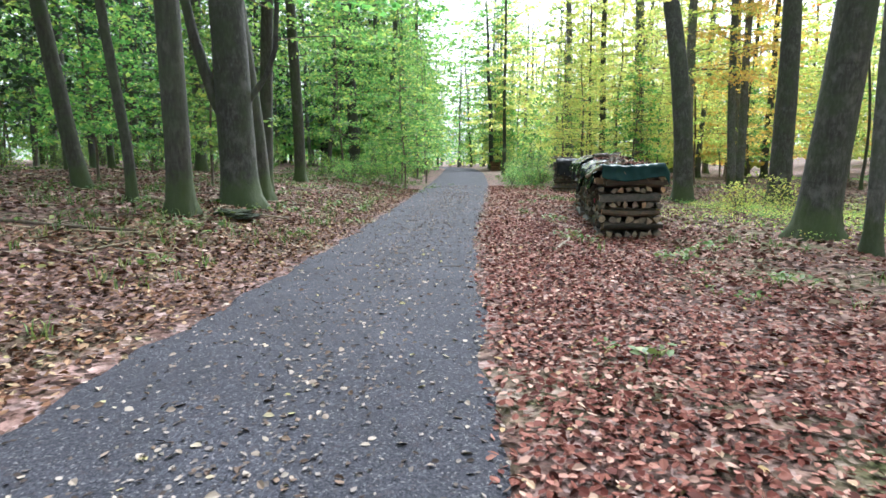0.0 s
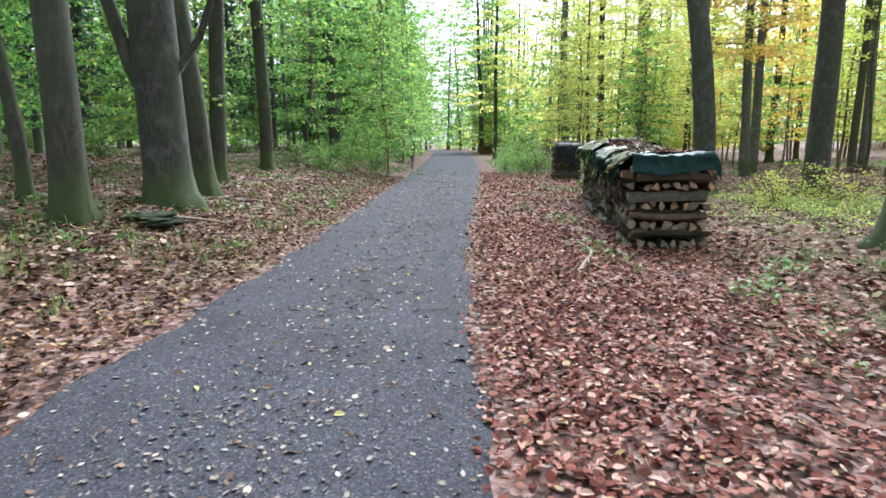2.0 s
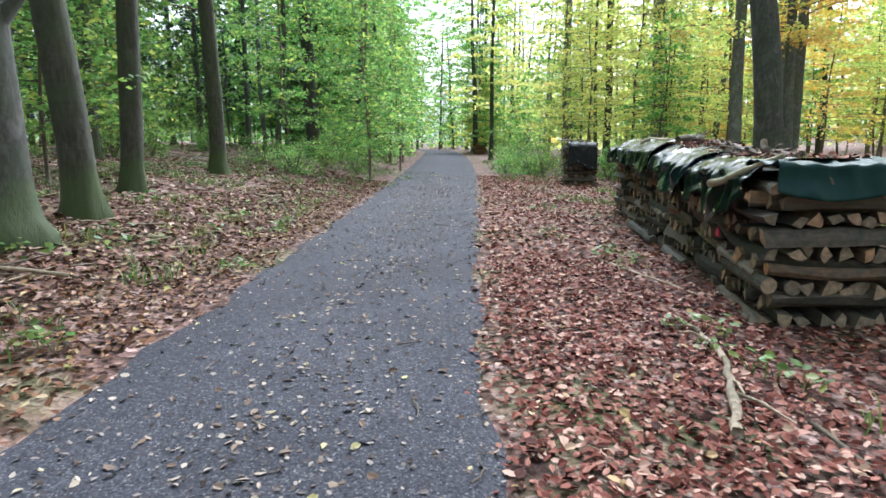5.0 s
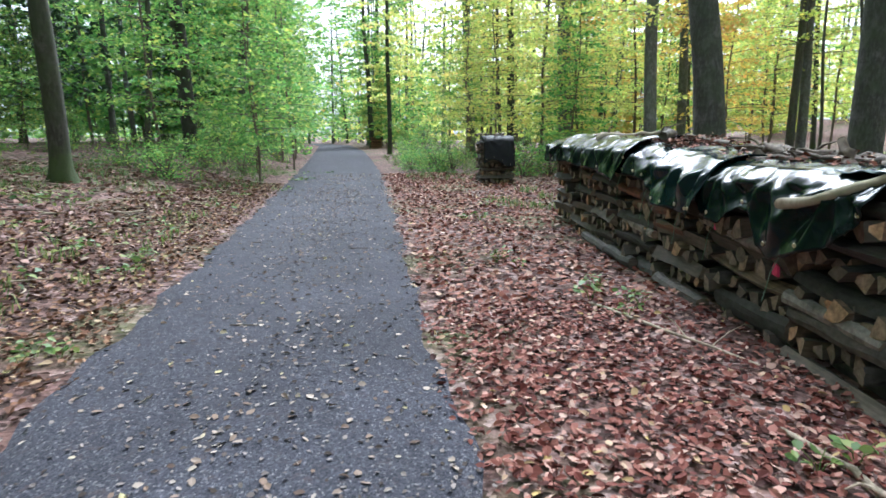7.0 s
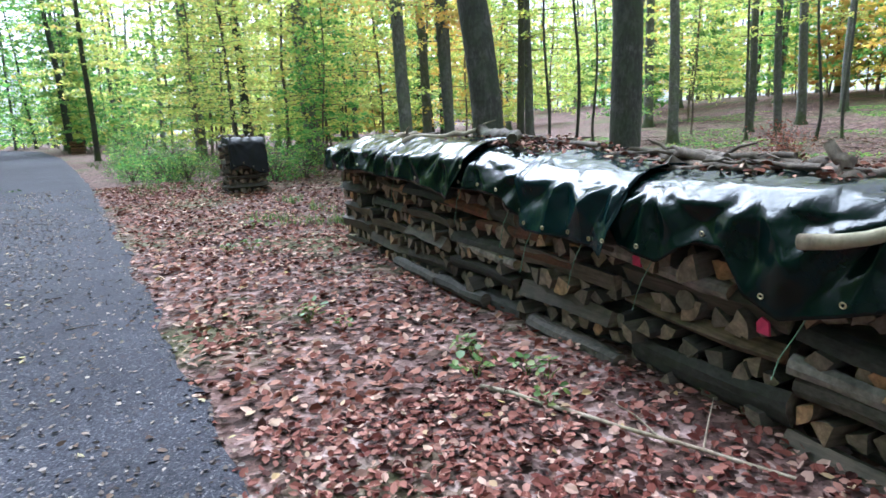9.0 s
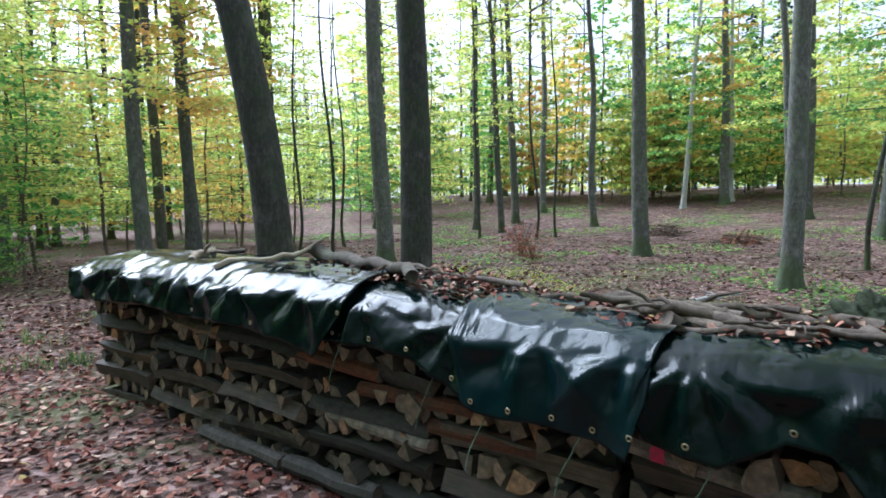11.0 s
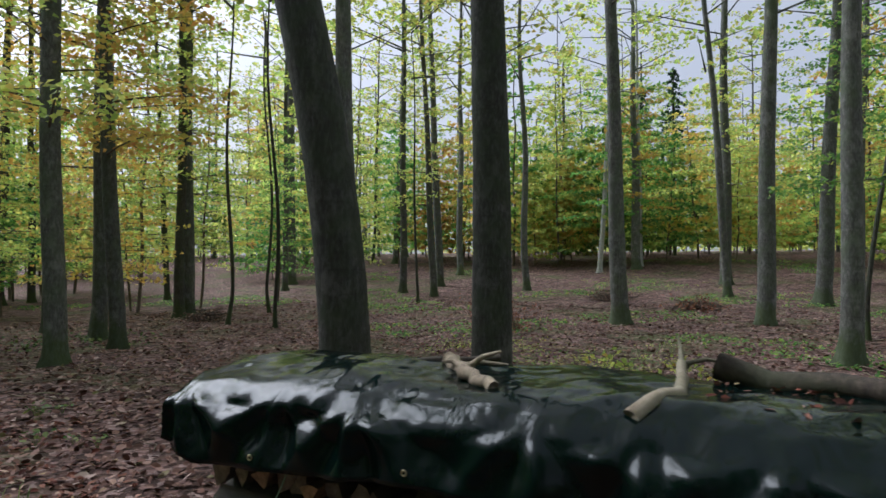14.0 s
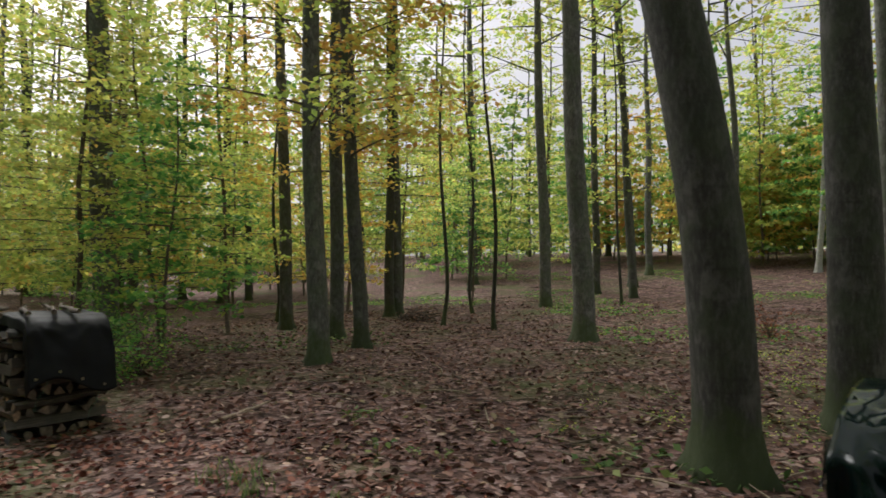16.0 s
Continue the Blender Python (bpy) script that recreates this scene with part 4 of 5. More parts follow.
def end_tarp():
    """A green fabric sheet folded over the near end of the pile."""
    nu, nv = 46, 46
    v = []
    for j in range(nv + 1):
        s = 0.95 * j / nv
        for i in range(nu + 1):
            g = i / nu
            x = PX - 0.02 + (LOG + 0.12) * g
            drop = 0.2 + 0.05 * math.sin(g * 5) + 0.03 * g
            if s < drop:
                p, n = Vector((x, PY - 0.05 - 0.12 * (drop - s), PTOP + 0.05 - (drop - s))), Vector((0, -1, 0.2))
            else:
                p, n = Vector((x, PY - 0.05 + (s - drop), PTOP + 0.05 + 0.02 * math.sin(x * 4))), Vector((0, 0, 1))
            q = Vector((p.x * 2.2, p.y * 1.5, p.z * 1.5 + 40))
            p = p + n * (0.03 * (1 - 2 * abs(noise.noise(q * 2.2))) + 0.02 * noise.noise(q * 5))
            if g > 0.93:
                p.z -= (g - 0.93) * 2.0
            v.append(p[:])
    i, j = np.meshgrid(np.arange(nu), np.arange(nv), indexing="ij")
    q = np.stack([j * (nu + 1) + i, j * (nu + 1) + i + 1, (j + 1) * (nu + 1) + i + 1, (j + 1) * (nu + 1) + i], -1).reshape(-1, 4)
    b = Build()
    b.quads(np.array(v), q)
    ob = tagged(new("tarpaulin", b.mesh("tarpaulin", [M_TARP_GREEN])), "dull blue-green fabric sheet folded over the end of the woodpile", "tarpaulin", "tarpaulins")
    ob.modifiers.new("thickness", "SOLIDIFY").thickness = 0.004


def branch(name, a, c, r, label, mat=None, bow=0.06, twigs=0, group="loose branches", sides=8):
    """A crooked branch from a to c, with side twigs as parts."""
    a, c = Vector(a), Vector(c)
    t = thing(name, Matrix.Translation(a), label, "branch", group)
    b = Build()
    k = 9
    pts = []
    off = Vector((rng.normal(), rng.normal(), 0)) * bow
    for i in range(k):
        f = i / (k - 1)
        pts.append(((c - a) * f + off * math.sin(f * 3.14) + Vector(rng.normal(0, r * 0.35, 3)))[:])
    b.tube(pts, np.linspace(r, r * 0.6, k), sides, 0, True, 0.07)
    part("stem", b.mesh("stem", [mat or M_TWIG]), t)
    for i in range(twigs):
        w = Build()
        p = Vector(pts[int(rng.integers(2, k - 1))])
        d = Vector((rng.normal(), rng.normal(), abs(rng.normal()) * 0.3)).normalized() * rng.uniform(0.2, 0.45) * min(1, (c - a).length)
        w.tube([p[:], (p + d * 0.5 + Vector((0, 0, 0.02)))[:], (p + d)[:]], [r * 0.45, r * 0.3, r * 0.15], 5, 0)
        part("twig", w.mesh("twig", [mat or M_TWIG]), t)
    return t


def pile_clutter():
    z = PTOP + 0.09
    zf = z + LAYER
    branch("branch", (2.75, 18.15, zf - 0.03), (3.3, 16.9, zf + 0.03), 0.036, "long dark branch laid over the plastic sheet", M_MOSSLOG, 0.1, twigs=1)
    branch("branch", (3.1, 17.1, zf + 0.03), (2.62, 16.65, zf + 0.02), 0.045, "knotty grey branch on the plastic sheet", M_STICK, 0.05, twigs=3)
    branch("branch", (2.44, 16.05, zf - 0.02), (3.35, 15.95, zf + 0.07), 0.036, "crooked pale-barked branch on the plastic sheet", M_STICK, 0.07, twigs=2)
    branch("log", (3.25, 15.75, zf + 0.05), (2.6, 14.1, zf + 0.03), 0.066, "thick mossy round log weighing down the sheet", M_MOSSLOG, 0.05, twigs=1, sides=12)
    branch("branch", (3.3, 15.3, zf + 0.02), (2.95, 13.6, zf - 0.04), 0.028, "dark branch laid beside a mossy log", M_TWIG, 0.08, twigs=2)
    for i in range(20):
        y = rng.uniform(11.1, 14.4)
        x = rng.uniform(2.6, 3.1)
        branch("branch", (x, y, z + rng.uniform(-0.02, 0.05)), (x + rng.uniform(-0.25, 0.25), y + rng.uniform(0.5, 1.1), z + rng.uniform(-0.02, 0.06)), rng.uniform(0.015, 0.04), "dead branch lying on top of the woodpile", twigs=int(rng.integers(0, 3)))
    branch("log", (2.22, 11.55, z - 0.25), (2.52, 10.85, z + 0.02), 0.034, "pale peeled log on top of the woodpile", M_STICK, 0.04)
    branch("log", (2.68, 11.6, z - 0.04), (2.7, 11.75, z + 0.12), 0.042, "dark stump of wood standing on the woodpile", M_TWIG, 0.01)
    for i in range(7):
        y = 11.4 + i * 0.42
        branch("log", (2.65, y, z - 0.03), (3.25, y + rng.uniform(-0.15, 0.15), z - 0.02), rng.uniform(0.035, 0.055), "mossy grey log on top of the pile", M_TWIG, 0.02)
    b = Build()
    n = 2400
    ly = rng.uniform(11.0, 15.8, n)
    c = np.stack([rng.uniform(2.55, 3.3, n), ly, np.array([PTOP + 0.075 + LAYER * float(smooth(13.2, 14.4, t)) for t in ly]) + rng.normal(0, 0.02, n)], 1)
    b.broad_leaves(c, rng.uniform(0.025, 0.06, n), 0.4)
    tagged(new("fallen_leaves", b.mesh("fallen_leaves", [M_LITTER])), "red-brown fallen leaves on the woodpile's sheets", "leaves", kind="stuff")
    # spray-paint marks on log ends
    for y, zz in ((11.79, 0.55), (12.6, 0.72)):
        w = Build()
        w.add([(0, -0.04, -0.05), (0, 0.045, -0.045), (0, 0.05, 0.02), (0, 0.02, 0.06), (0, -0.03, 0.035),
               (0.02, -0.04, -0.05), (0.02, 0.045, -0.045), (0.02, 0.05, 0.02), (0.02, 0.02, 0.06), (0.02, -0.03, 0.035)],
              [[4, 3, 2, 1, 0], [5, 6, 7, 8, 9]] + [[i, (i + 1) % 5, 5 + (i + 1) % 5, 5 + i] for i in range(5)])
        part("paint_mark", w.mesh("paint_mark", [M_PAINT], False), main_pile, pose(-0.035, y - PY, zz) @ Matrix.Scale(0.75, 4), "pink spray-paint mark")


def feature_log(y0, y1, z0, z1, x, r, mats, label):
    """One log of its own look in the pile's front, along the pile."""
    b = Build()
    t = np.linspace(0, 1, 6)
    b.tube(np.stack([np.full(6, x - PX) + rng.normal(0, 0.006, 6), y0 + (y1 - y0) * t - PY, z0 + (z1 - z0) * t + rng.normal(0, 0.005, 6)], 1), r * rng.uniform(0.88, 1.08, 6), 9, 0, False, 0.06)
    ends = [np.concatenate(b.v)[:9], np.concatenate(b.v)[-9:]]
    b.add(ends[0], [list(range(9))], 1)
    b.add(ends[1], [list(range(8, -1, -1))], 1)
    part("log", b.mesh("log", mats, False), main_pile, None, label)


def feature_logs():
    red = [M_REDWOOD, M_END]
    pale = [M_PALEWOOD, M_END]
    dark = [M_LOGBARK, M_SPLIT]
    feature_log(15.28, 14.3, 0.83, 0.79, 2.435, 0.05, red, "reddish split log")
    feature_log(14.45, 13.5, 0.68, 0.7, 2.43, 0.045, red, "reddish split log")
    feature_log(13.9, 13.2, 0.56, 0.57, 2.435, 0.045, red, "reddish split log")
    feature_log(12.9, 12.0, 0.74, 0.66, 2.425, 0.05, pale, "pale-barked round log")
    feature_log(11.65, 10.85, 0.41, 0.36, 2.41, 0.047, pale, "pale-barked round log")
    feature_log(14.75, 13.9, 0.46, 0.44, 2.425, 0.045, pale, "pale-barked round log")
    feature_log(16.15, 15.15, 0.06, 0.05, 2.36, 0.062, dark, "thick grey log at the pile's foot")
    feature_log(15.1, 14.25, 0.07, 0.07, 2.35, 0.065, dark, "thick grey log at the pile's foot")
    feature_log(13.6, 12.7, 0.07, 0.06, 2.36, 0.06, dark, "thick grey log at the pile's foot")


tarps()
end_tarp()
feature_logs()
pile_clutter()
woodpile(1.95, 25.7, 1, 10, "small cross-stacked firewood pile under black plastic", near=True)
cover = sheet("tarpaulin", "black plastic sheet over the small woodpile", M_TARP_BLACK, 25.62, 26.78, -3.0, -1.9, lambda f: 10 * LAYER + 0.07, lambda f: 0.72 + 0.1 * math.sin(f * 7), lambda f: 0.3, 0.034, 33.0, ends=(0.12, 0.12))
cover.matrix_basis = pose(0, 0, 0, rz=90)
for k in range(4):
    branch("branch", (1.8 + 0.25 * k, 25.6, 10 * LAYER + 0.16), (2.2 + 0.2 * k, 26.85, 10 * LAYER + 0.18), 0.03, "branch weighing down the black sheet", M_TWIG)
woodpile(-4.3, 70.0, 2, 9, "distant firewood pile at the path's edge", near=False)
sheet("tarpaulin", "black plastic sheet over the distant woodpile", M_TARP_BLACK, -4.33, -3.3, 69.9, 72.1, lambda f: 9 * LAYER + 0.07, lambda f: 0.3, lambda f: 0.3, 0.03, 43.0)

# ---- fallen leaves, plants and wood on the ground ----


def scatter(n, x0, x1, y0, y1, keep):
    p = np.stack([rng.uniform(x0, x1, n), rng.uniform(y0, y1, n)], 1)
    return p[keep(p[:, 0], p[:, 1])]


def patchy(x, y, s=1.0):
    return 0.5 + 0.5 * np.sin(x * 1.3 * s + 1.7 * np.sin(y * 0.9 * s)) * np.sin(y * 1.1 * s + 0.8 * np.sin(x * 1.9 * s))


def middle(x, y):
    """How likely loose leaves stay on the path: the wheel tracks are swept."""
    u = (x - edge_l(y)) / (edge_r(y) - edge_l(y))
    return 0.24 + 0.66 * np.exp(-((u - 0.55) / 0.2) ** 2) + 0.5 * np.exp(-((u - 1.0) / 0.08) ** 2)


def path_top(x, y):
    u = np.clip((x - edge_l(y)) / (edge_r(y) - edge_l(y)), 0, 1)
    return 0.004 + 0.022 * (1 - (2 * u - 1) ** 2)


def litter(name, label, mat, p, size, lift, tilt=0.3, on_path=False):
    base = path_top(p[:, 0], p[:, 1]) + rng.uniform(0, 0.006, len(p)) if on_path else rise(p[:, 0], p[:, 1]) + rng.uniform(0, 0.025, len(p))
    c = np.column_stack([p, base + lift])
    b = Build()
    b.broad_leaves(c, size * rng.uniform(0.6, 1.25, len(p)), tilt)
    tagged(new(name, b.mesh(name, [mat], False)), label, "leaves", kind="stuff")


def all_litter():
    def right(x, y):
        d = x - edge_r(y) + rng.normal(0, 0.12, len(x))
        return (d > 0.02) & (rng.uniform(0, 1, len(x)) < np.clip(1.3 - 0.26 * d + 0.6 * (patchy(x, y, 0.9) - 0.5) - 0.15 * ((x > 1.75) & (y > 10) & (y < 18)), 0.0, 1) * smooth(-2.5, 0.0, y)) & ~((x > PX) & (x < PX + 1) & (y > PY) & (y < PY + plen))

    def left(x, y):
        d = edge_l(y) - x + rng.normal(0, 0.12, len(x))
        return (d > 0.02) & (rng.uniform(0, 1, len(x)) < np.clip(1.35 - 0.3 * d, 0.15, 1) * smooth(-2.5, 0.0, y))

    litter("fallen_leaves", "dense carpet of red-brown beech leaves beside the path", M_LITTER, scatter(94000, 0.0, 6.5, -2.5, 13, right), 0.054, 0.008, 0.24)
    litter("fallen_leaves", "dense carpet of red-brown beech leaves beside the path", M_LITTER, scatter(34000, -2.0, 6, 13, 30, right), 0.075, 0.008, 0.24)
    litter("fallen_leaves", "carpet of tan beech leaves along the path's edge", M_LITTER_TAN, scatter(52000, -5, -1, -2.5, 26, left), 0.058, 0.008, 0.26)
    litter("fallen_leaves", "scattered brown leaves on the open forest floor", M_LITTER_DIM, scatter(60000, 3.3, 26, 3, 36, lambda x, y: (x - edge_r(y) > 2.5) & (rng.uniform(0, 1, len(x)) < np.clip(24 / ((x - 0) ** 2 + (y - 16) ** 2) ** 0.5 * 0.35, 0.1, 1))), 0.1, 0.01)
    litter("fallen_leaves", "scattered brown leaves under the trees", M_LITTER_DIM, scatter(20000, -14, -2.5, 1, 26, lambda x, y: edge_l(y) - x > 0.8), 0.1, 0.01)
    litter("fallen_leaves", "single pale leaves lying on the path", M_PALE, scatter(11000, -3.5, 1.8, -1, 30, lambda x, y: (x > edge_l(y) + 0.05) & (x < edge_r(y) - 0.02) & (rng.uniform(0, 1, len(x)) < middle(x, y))), 0.047, 0.004, 0.16, True)
    litter("leaf_crumbs", "dark crumbs of leaf and twig on the path", M_CRUMB, scatter(42000, -3.5, 1.5, 0.3, 24, lambda x, y: (x > edge_l(y) + 0.02) & (x < edge_r(y)) & (rng.uniform(0, 1, len(x)) < middle(x, y) * (0.45 + 0.55 * patchy(x, y, 2.3)))), 0.031, 0.004, 0.14, True)


def grass():
    b = Build()
    p = np.concatenate([scatter(2600, -10, -2, 2, 40, lambda x, y: (edge_l(y) - x > 0.6) & (patchy(x, y) > 0.5)),
                        scatter(260, 1, 5, 2, 10, lambda x, y: (x - edge_r(y) > 1.5) & (patchy(x, y, 1.4) > 0.7)),
                        scatter(900, -5, 3, 26, 48, lambda x, y: (edge_l(y) - x > 0.4) | (x - edge_r(y) > 0.6)),
                        scatter(300, 1.5, 3, 19, 26, lambda x, y: patchy(x, y, 1.4) > 0.6)])
    for x, y in p:
        z = float(rise(x, y))
        for k in range(7):
            a, l = rng.uniform(0, 6.28), rng.uniform(0.08, 0.2)
            o = np.array((x + rng.normal(0, 0.05), y + rng.normal(0, 0.05), z))
            d = np.array((math.cos(a), math.sin(a), 0))
            s = np.array((-math.sin(a), math.cos(a), 0)) * 0.006
            b.add([o - s, o + s, o + d * l * 0.3 + s * 0.7 + (0, 0, l * 0.7), o + d * l * 0.3 - s * 0.7 + (0, 0, l * 0.7), o + d * l * 0.8 + (0, 0, l * 0.85)], [[0, 1, 2, 3], [3, 2, 4]])
    tagged(new("grass", b.mesh("grass", [M_GRASS])), "thin tufts of grass along the path's edge", "grass", kind="stuff")
    g = Build()
    q = np.concatenate([scatter(5600, 3.9, 13, 8.5, 22, lambda x, y: rng.uniform(0, 1, len(x)) < np.exp(-((x - 7.2) / 2.3) ** 2 - ((y - 15) / 3.2) ** 2) * (0.25 + 0.75 * patchy(x, y, 1.6))), scatter(260, 10, 15, 17, 22, lambda x, y: patchy(x, y) > 0.5), scatter(200, 30, 45, 12, 24, lambda x, y: patchy(x, y, 0.3) > 0.5)])
    for x, y in q:
        z = float(rise(x, y)) + rng.uniform(0.04, 0.16)
        c = np.array((x, y, z)) + rng.normal(0, 1, (16, 3)) * (0.16, 0.16, 0.03)
        g.leaves(c, rng.uniform(0.028, 0.05, 16), 0.5, 2 * int(rng.uniform() < 0.55))
        g.tube([(x, y, z - 0.4), (x, y, z)], [0.004, 0.002], 3, 1, False)
    tagged(new("undergrowth", g.mesh("undergrowth", [M_GREEN, M_TWIG, M_YELLOW])), "low yellow-green beech seedlings covering the floor", "undergrowth", kind="stuff")


def seedlings():
    """Small leafy plants between the fallen leaves."""
    kinds = []
    for i in range(3):
        b = Build()
        for k in range(10):
            a, l = rng.uniform(0, 6.28), rng.uniform(0.05, 0.13)
            b.broad_leaves(np.array([[math.cos(a) * l, math.sin(a) * l, rng.uniform(0.05, 0.13)]]), 0.065, 0.3)
        s = Build()
        for k in range(4):
            a = k * 1.6
            s.tube([(0, 0, -0.03), (0.03 * math.cos(a), 0.03 * math.sin(a), 0.06), (0.08 * math.cos(a), 0.08 * math.sin(a), 0.1)], [0.004, 0.003, 0.002], 4, 0, False)
        kinds.append((b.mesh("foliage", [M_GRASS]), s.mesh("stem", [M_GRASS])))
    spots = [(3.15, 5.79), (2.0, 4.0), (3.4, 6.6), (1.75, 12.7), (1.55, 13.1), (2.9, 7.6), (3.3, 8.2), (-2.5, 6.0), (-2.4, 9.2), (-2.8, 14.0), (-2.96, 14.66), (1.7, 10.2), (2.1, 9.5), (-3.4, 8.0), (4.1, 6.9), (3.7, 9.0), (-2.2, 11.8), (0.95, 14.6), (1.0, 18.0), (1.4, 19.5), (4.2, 21.9), (4.8, 23.4)]
    for i, (x, y) in enumerate(spots):
        for k in range(3):
            xx, yy = x + rng.normal(0, 0.14), y + rng.normal(0, 0.14)
            t = thing("seedling", pose(xx, yy, float(rise(xx, yy)), rz=rng.uniform(0, 360)) @ Matrix.Scale(rng.uniform(0.7, 1.3), 4), "small green seedling among fallen leaves", "plant", "seedlings")
            part("stem", kinds[k][1], t), part("foliage", kinds[k][0], t)


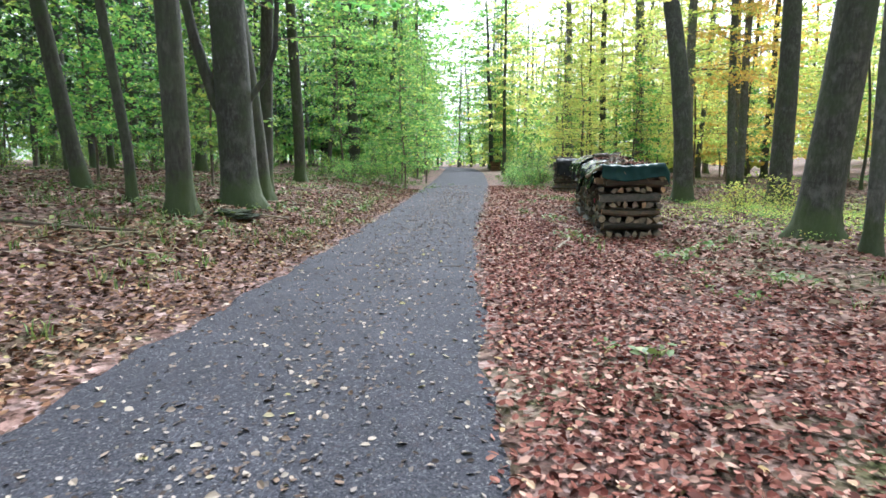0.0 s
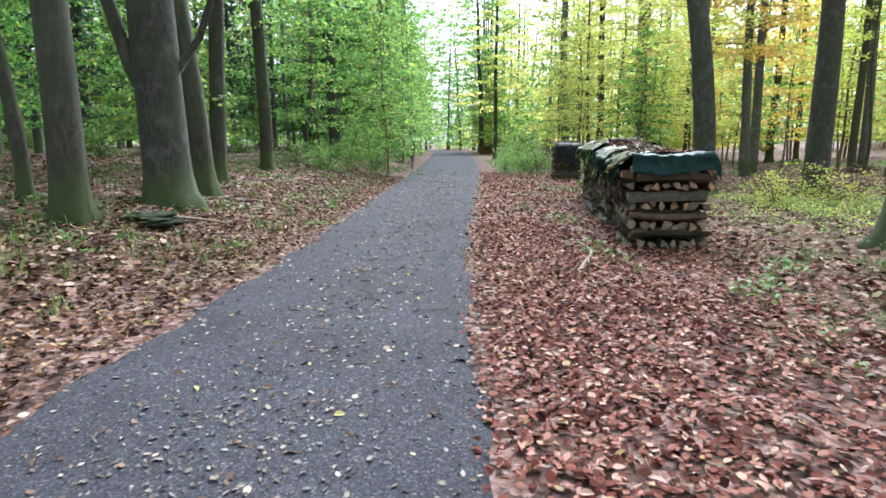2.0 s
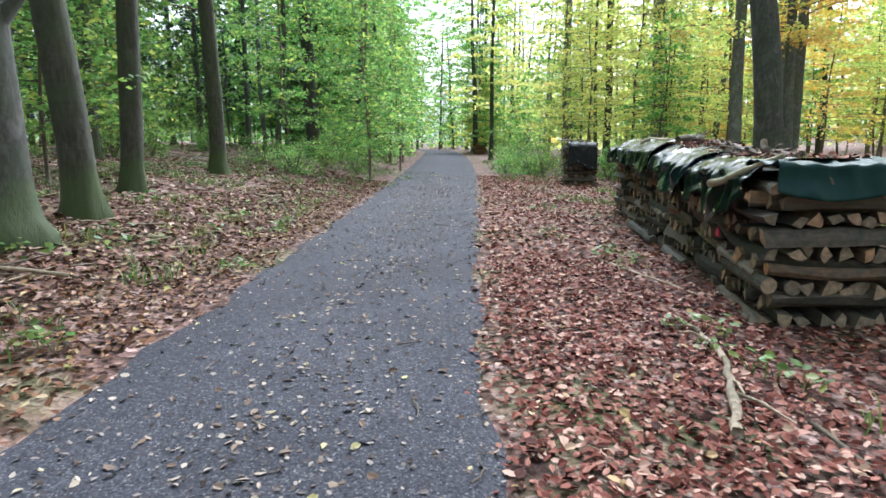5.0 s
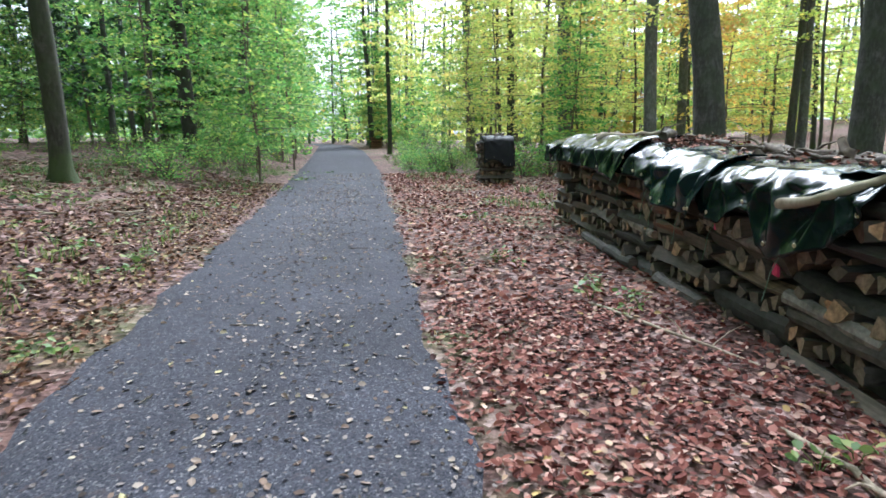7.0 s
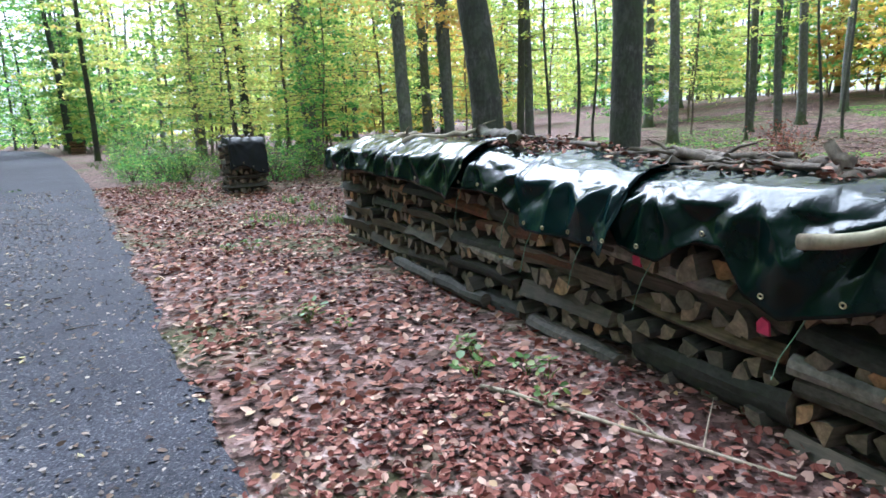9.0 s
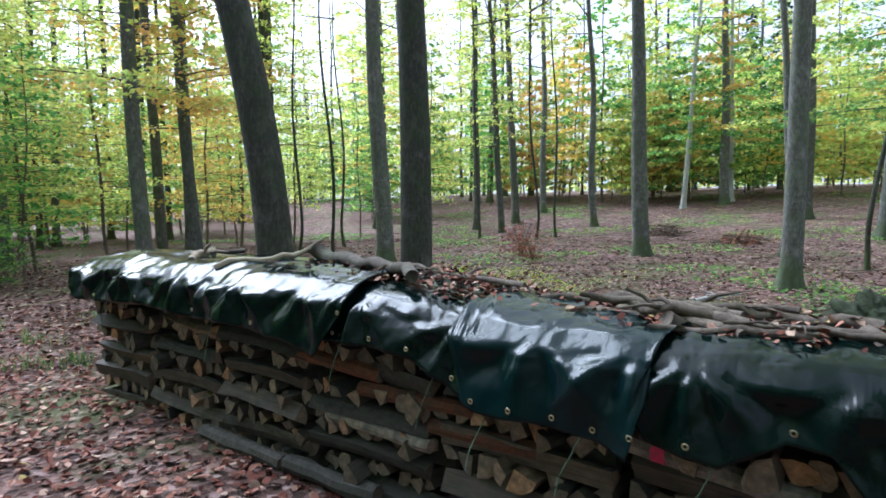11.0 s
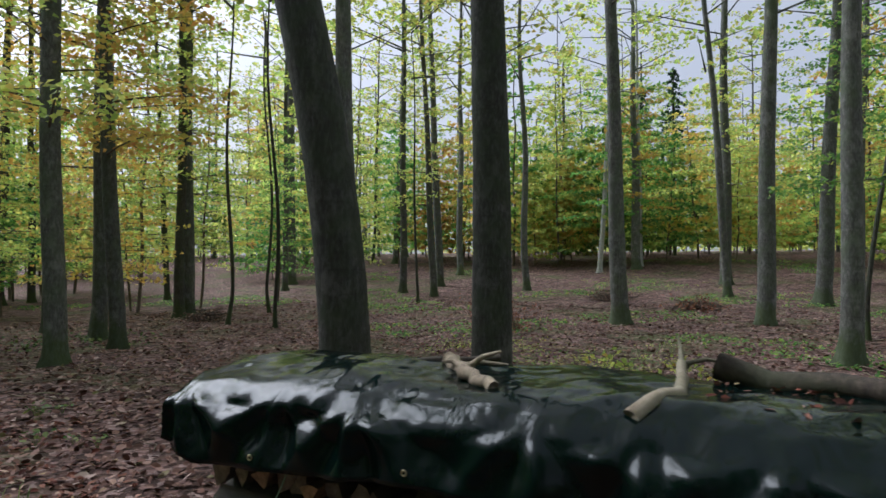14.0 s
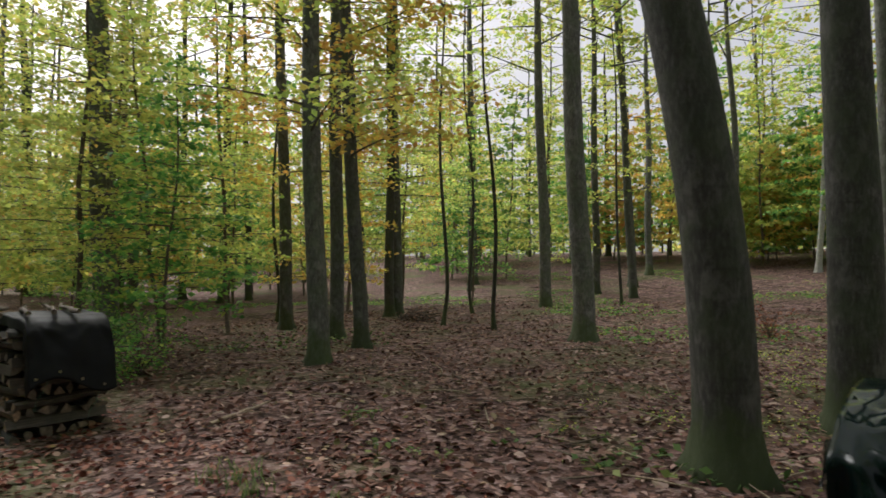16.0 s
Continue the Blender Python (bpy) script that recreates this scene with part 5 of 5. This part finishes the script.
def ground_wood():
    g = lambda x, y, z=0.02: (x, y, float(rise(x, y)) + z)
    branch("branch", g(1.62, 8.7, 0.03), g(1.85, 9.7, 0.03), 0.03, "bare reddish branch lying in the leaves", M_STICK, 0.05, 2)
    branch("branch", g(1.85, 9.7, 0.03), g(1.75, 10.6, 0.03), 0.022, "bare reddish branch lying in the leaves", M_STICK, 0.08, 2)
    branch("branch", g(-5.4, 9.9, 0.14), g(-3.1, 10.5, 0.1), 0.03, "long pale branch lying on the bank", M_STICK, 0.08, 3)
    branch("branch", g(-6.5, 6.6, 0.06), g(-3.6, 6.9, 0.05), 0.03, "dark branch lying on the bank", M_TWIG, 0.1, 3)
    branch("branch", g(11.2, 14.9, 0.04), g(12.6, 14.4, 0.06), 0.035, "pale peeled branch on the forest floor", M_BIRCH, 0.2, 2)
    branch("branch", g(2.0, 11.5 - 2.6, 0.02), g(2.2, 7.7, 0.02), 0.012, "thin stick lying in the leaves", M_TWIG, 0.05, 1)
    branch("branch", g(3.6, 24.6, 0.04), g(4.8, 25.1, 0.04), 0.025, "thin branch on the forest floor", M_STICK, 0.05, 1)
    branch("branch", g(1.5, 12.9, 0.02), g(2.15, 11.4, 0.02), 0.014, "thin stick lying in the leaves", M_STICK, 0.04, 2)
    for i in range(46):
        x, y = (rng.uniform(4.5, 26), rng.uniform(10, 38)) if i < 34 else (rng.uniform(-12, -3.5), rng.uniform(5, 24))
        a, l = rng.uniform(0, 6.28), rng.uniform(0.5, 1.8)
        branch("branch", g(x, y), g(x + l * math.cos(a), y + l * math.sin(a)), rng.uniform(0.01, 0.03), "dead branch lying on the forest floor", M_STICK if i % 3 == 0 else M_TWIG, 0.08, int(rng.integers(0, 3)))
    for i in range(14):
        y = rng.uniform(3, 16)
        x = rng.uniform(float(edge_l(y)) + 0.2, float(edge_r(y)) - 0.1)
        a, l = rng.uniform(0, 6.28), rng.uniform(0.1, 0.28)
        branch("twig", (x, y, 0.035), (x + l * math.cos(a), y + l * math.sin(a), 0.035), 0.005, "small dark twig lying on the path", M_TWIG, 0.02, 1, "twigs on the path", 5)

    def mound(name, x, y, sx, sy, sz, mat, label, cat):
        bm = bmesh.new()
        bmesh.ops.create_icosphere(bm, subdivisions=4, radius=1)
        for v in bm.verts:
            n = 1 + 0.5 * noise.noise(v.co * 1.9 + Vector((x, y, 0))) + 0.35 * noise.noise(v.co * 5 + Vector((x, y, 3))) + 0.15 * noise.noise(v.co * 14)
            v.co = Vector((v.co.x * sx * n, v.co.y * sy * n, max(v.co.z, -0.25) * sz * n))
        me = bpy.data.meshes.new(name)
        bm.to_mesh(me)
        bm.free()
        me.materials.append(mat)
        me.polygons.foreach_set("use_smooth", [True] * len(me.polygons))
        return thing(name, pose(x, y, float(rise(x, y))), label, cat, mesh=me)

    mound("mossy_stump", -3.9, 9.75, 0.5, 0.4, 0.09, M_MOSS, "low rotten stump overgrown with green moss", "stump")
    mound("mossy_stump", 10.7, 12.3, 0.7, 0.45, 0.42, M_MOSS, "low rotten stump overgrown with dark moss", "stump")
    for x, y, s, leaf, label in ((27.5, 20.6, 1.0, M_TWIG, "dark heap of brushwood on the forest floor"), (25.0, 17.0, 1.0, M_RED, "rust-brown heap of brushwood and dead leaves"), (15.5, 32.0, 0.8, M_TWIG, "dark heap of brushwood on the forest floor")):
        b, w = Build(), Build()
        for i in range(90):
            a, l, r = rng.uniform(0, 6.28), rng.uniform(0.5, 1.3), rng.uniform(0, 0.8) * s
            o = np.array((r * math.cos(a * 3), r * math.sin(a * 3), rng.uniform(0.02, 0.55) * s * (1 - r / (1.1 * s))))
            d = np.array((math.cos(a), math.sin(a), rng.normal(0, 0.25))) * l * 0.5
            b.tube([o - d, o, o + d], [0.015, 0.013, 0.004], 4, 0, False)
        c = rng.normal(0, 0.45, (500, 3)) * s
        c[:, 2] = np.abs(c[:, 2]) * 0.5
        w.broad_leaves(c, 0.09, 0.6)
        t = thing("brush_heap", pose(x, y, float(rise(x, y))), label, "brushwood", "brush heaps")
        part("branch_tangle", b.mesh("sticks", [M_TWIG]), t)
        part("dead_leaves", w.mesh("dead_leaves", [M_RED if leaf is M_RED else M_LITTER_DIM]), t)


def twig_litter():
    b = Build()
    p = np.concatenate([scatter(3400, 4.5, 40, 6, 40, lambda x, y: patchy(x, y, 0.5) > 0.3), scatter(700, -14, -3, 3, 30, lambda x, y: edge_l(y) - x > 1.0)])
    for x, y in p:
        a, l = rng.uniform(0, 6.28), rng.uniform(0.12, 0.8)
        dx, dy = l * math.cos(a) / 2, l * math.sin(a) / 2
        z = float(rise(x, y)) + 0.02
        m = rng.normal(0, 0.05, 2)
        b.tube([(x - dx, y - dy, z), (x + m[0], y + m[1], z + 0.02), (x + dx, y + dy, z + rng.uniform(0, 0.1))], [0.006, 0.011, 0.004], 4, int(rng.integers(0, 2)), False)
    tagged(new("twig_litter", b.mesh("twig_litter", [M_TWIG, M_STICK])), "scattered dead twigs on the forest floor", "twigs", kind="stuff")
    g = Build()
    q = np.concatenate([scatter(6500, 5, 46, 6, 44, lambda x, y: patchy(x, y, 0.33) > 0.68), scatter(900, -16, -3.2, 6, 34, lambda x, y: patchy(x, y, 0.8) > 0.5)])
    for x, y in q:
        z = float(rise(x, y))
        c = np.array((x, y, z + 0.06)) + rng.normal(0, 1, (9, 3)) * (0.16, 0.16, 0.03)
        g.leaves(c, rng.uniform(0.07, 0.13, 9), 0.4, int(x > 12))
    tagged(new("undergrowth", g.mesh("undergrowth", [M_GRASS, M_GREEN])), "low green plants in patches on the forest floor", "undergrowth", kind="stuff")


twig_litter()
all_litter()
grass()
seedlings()
ground_wood()
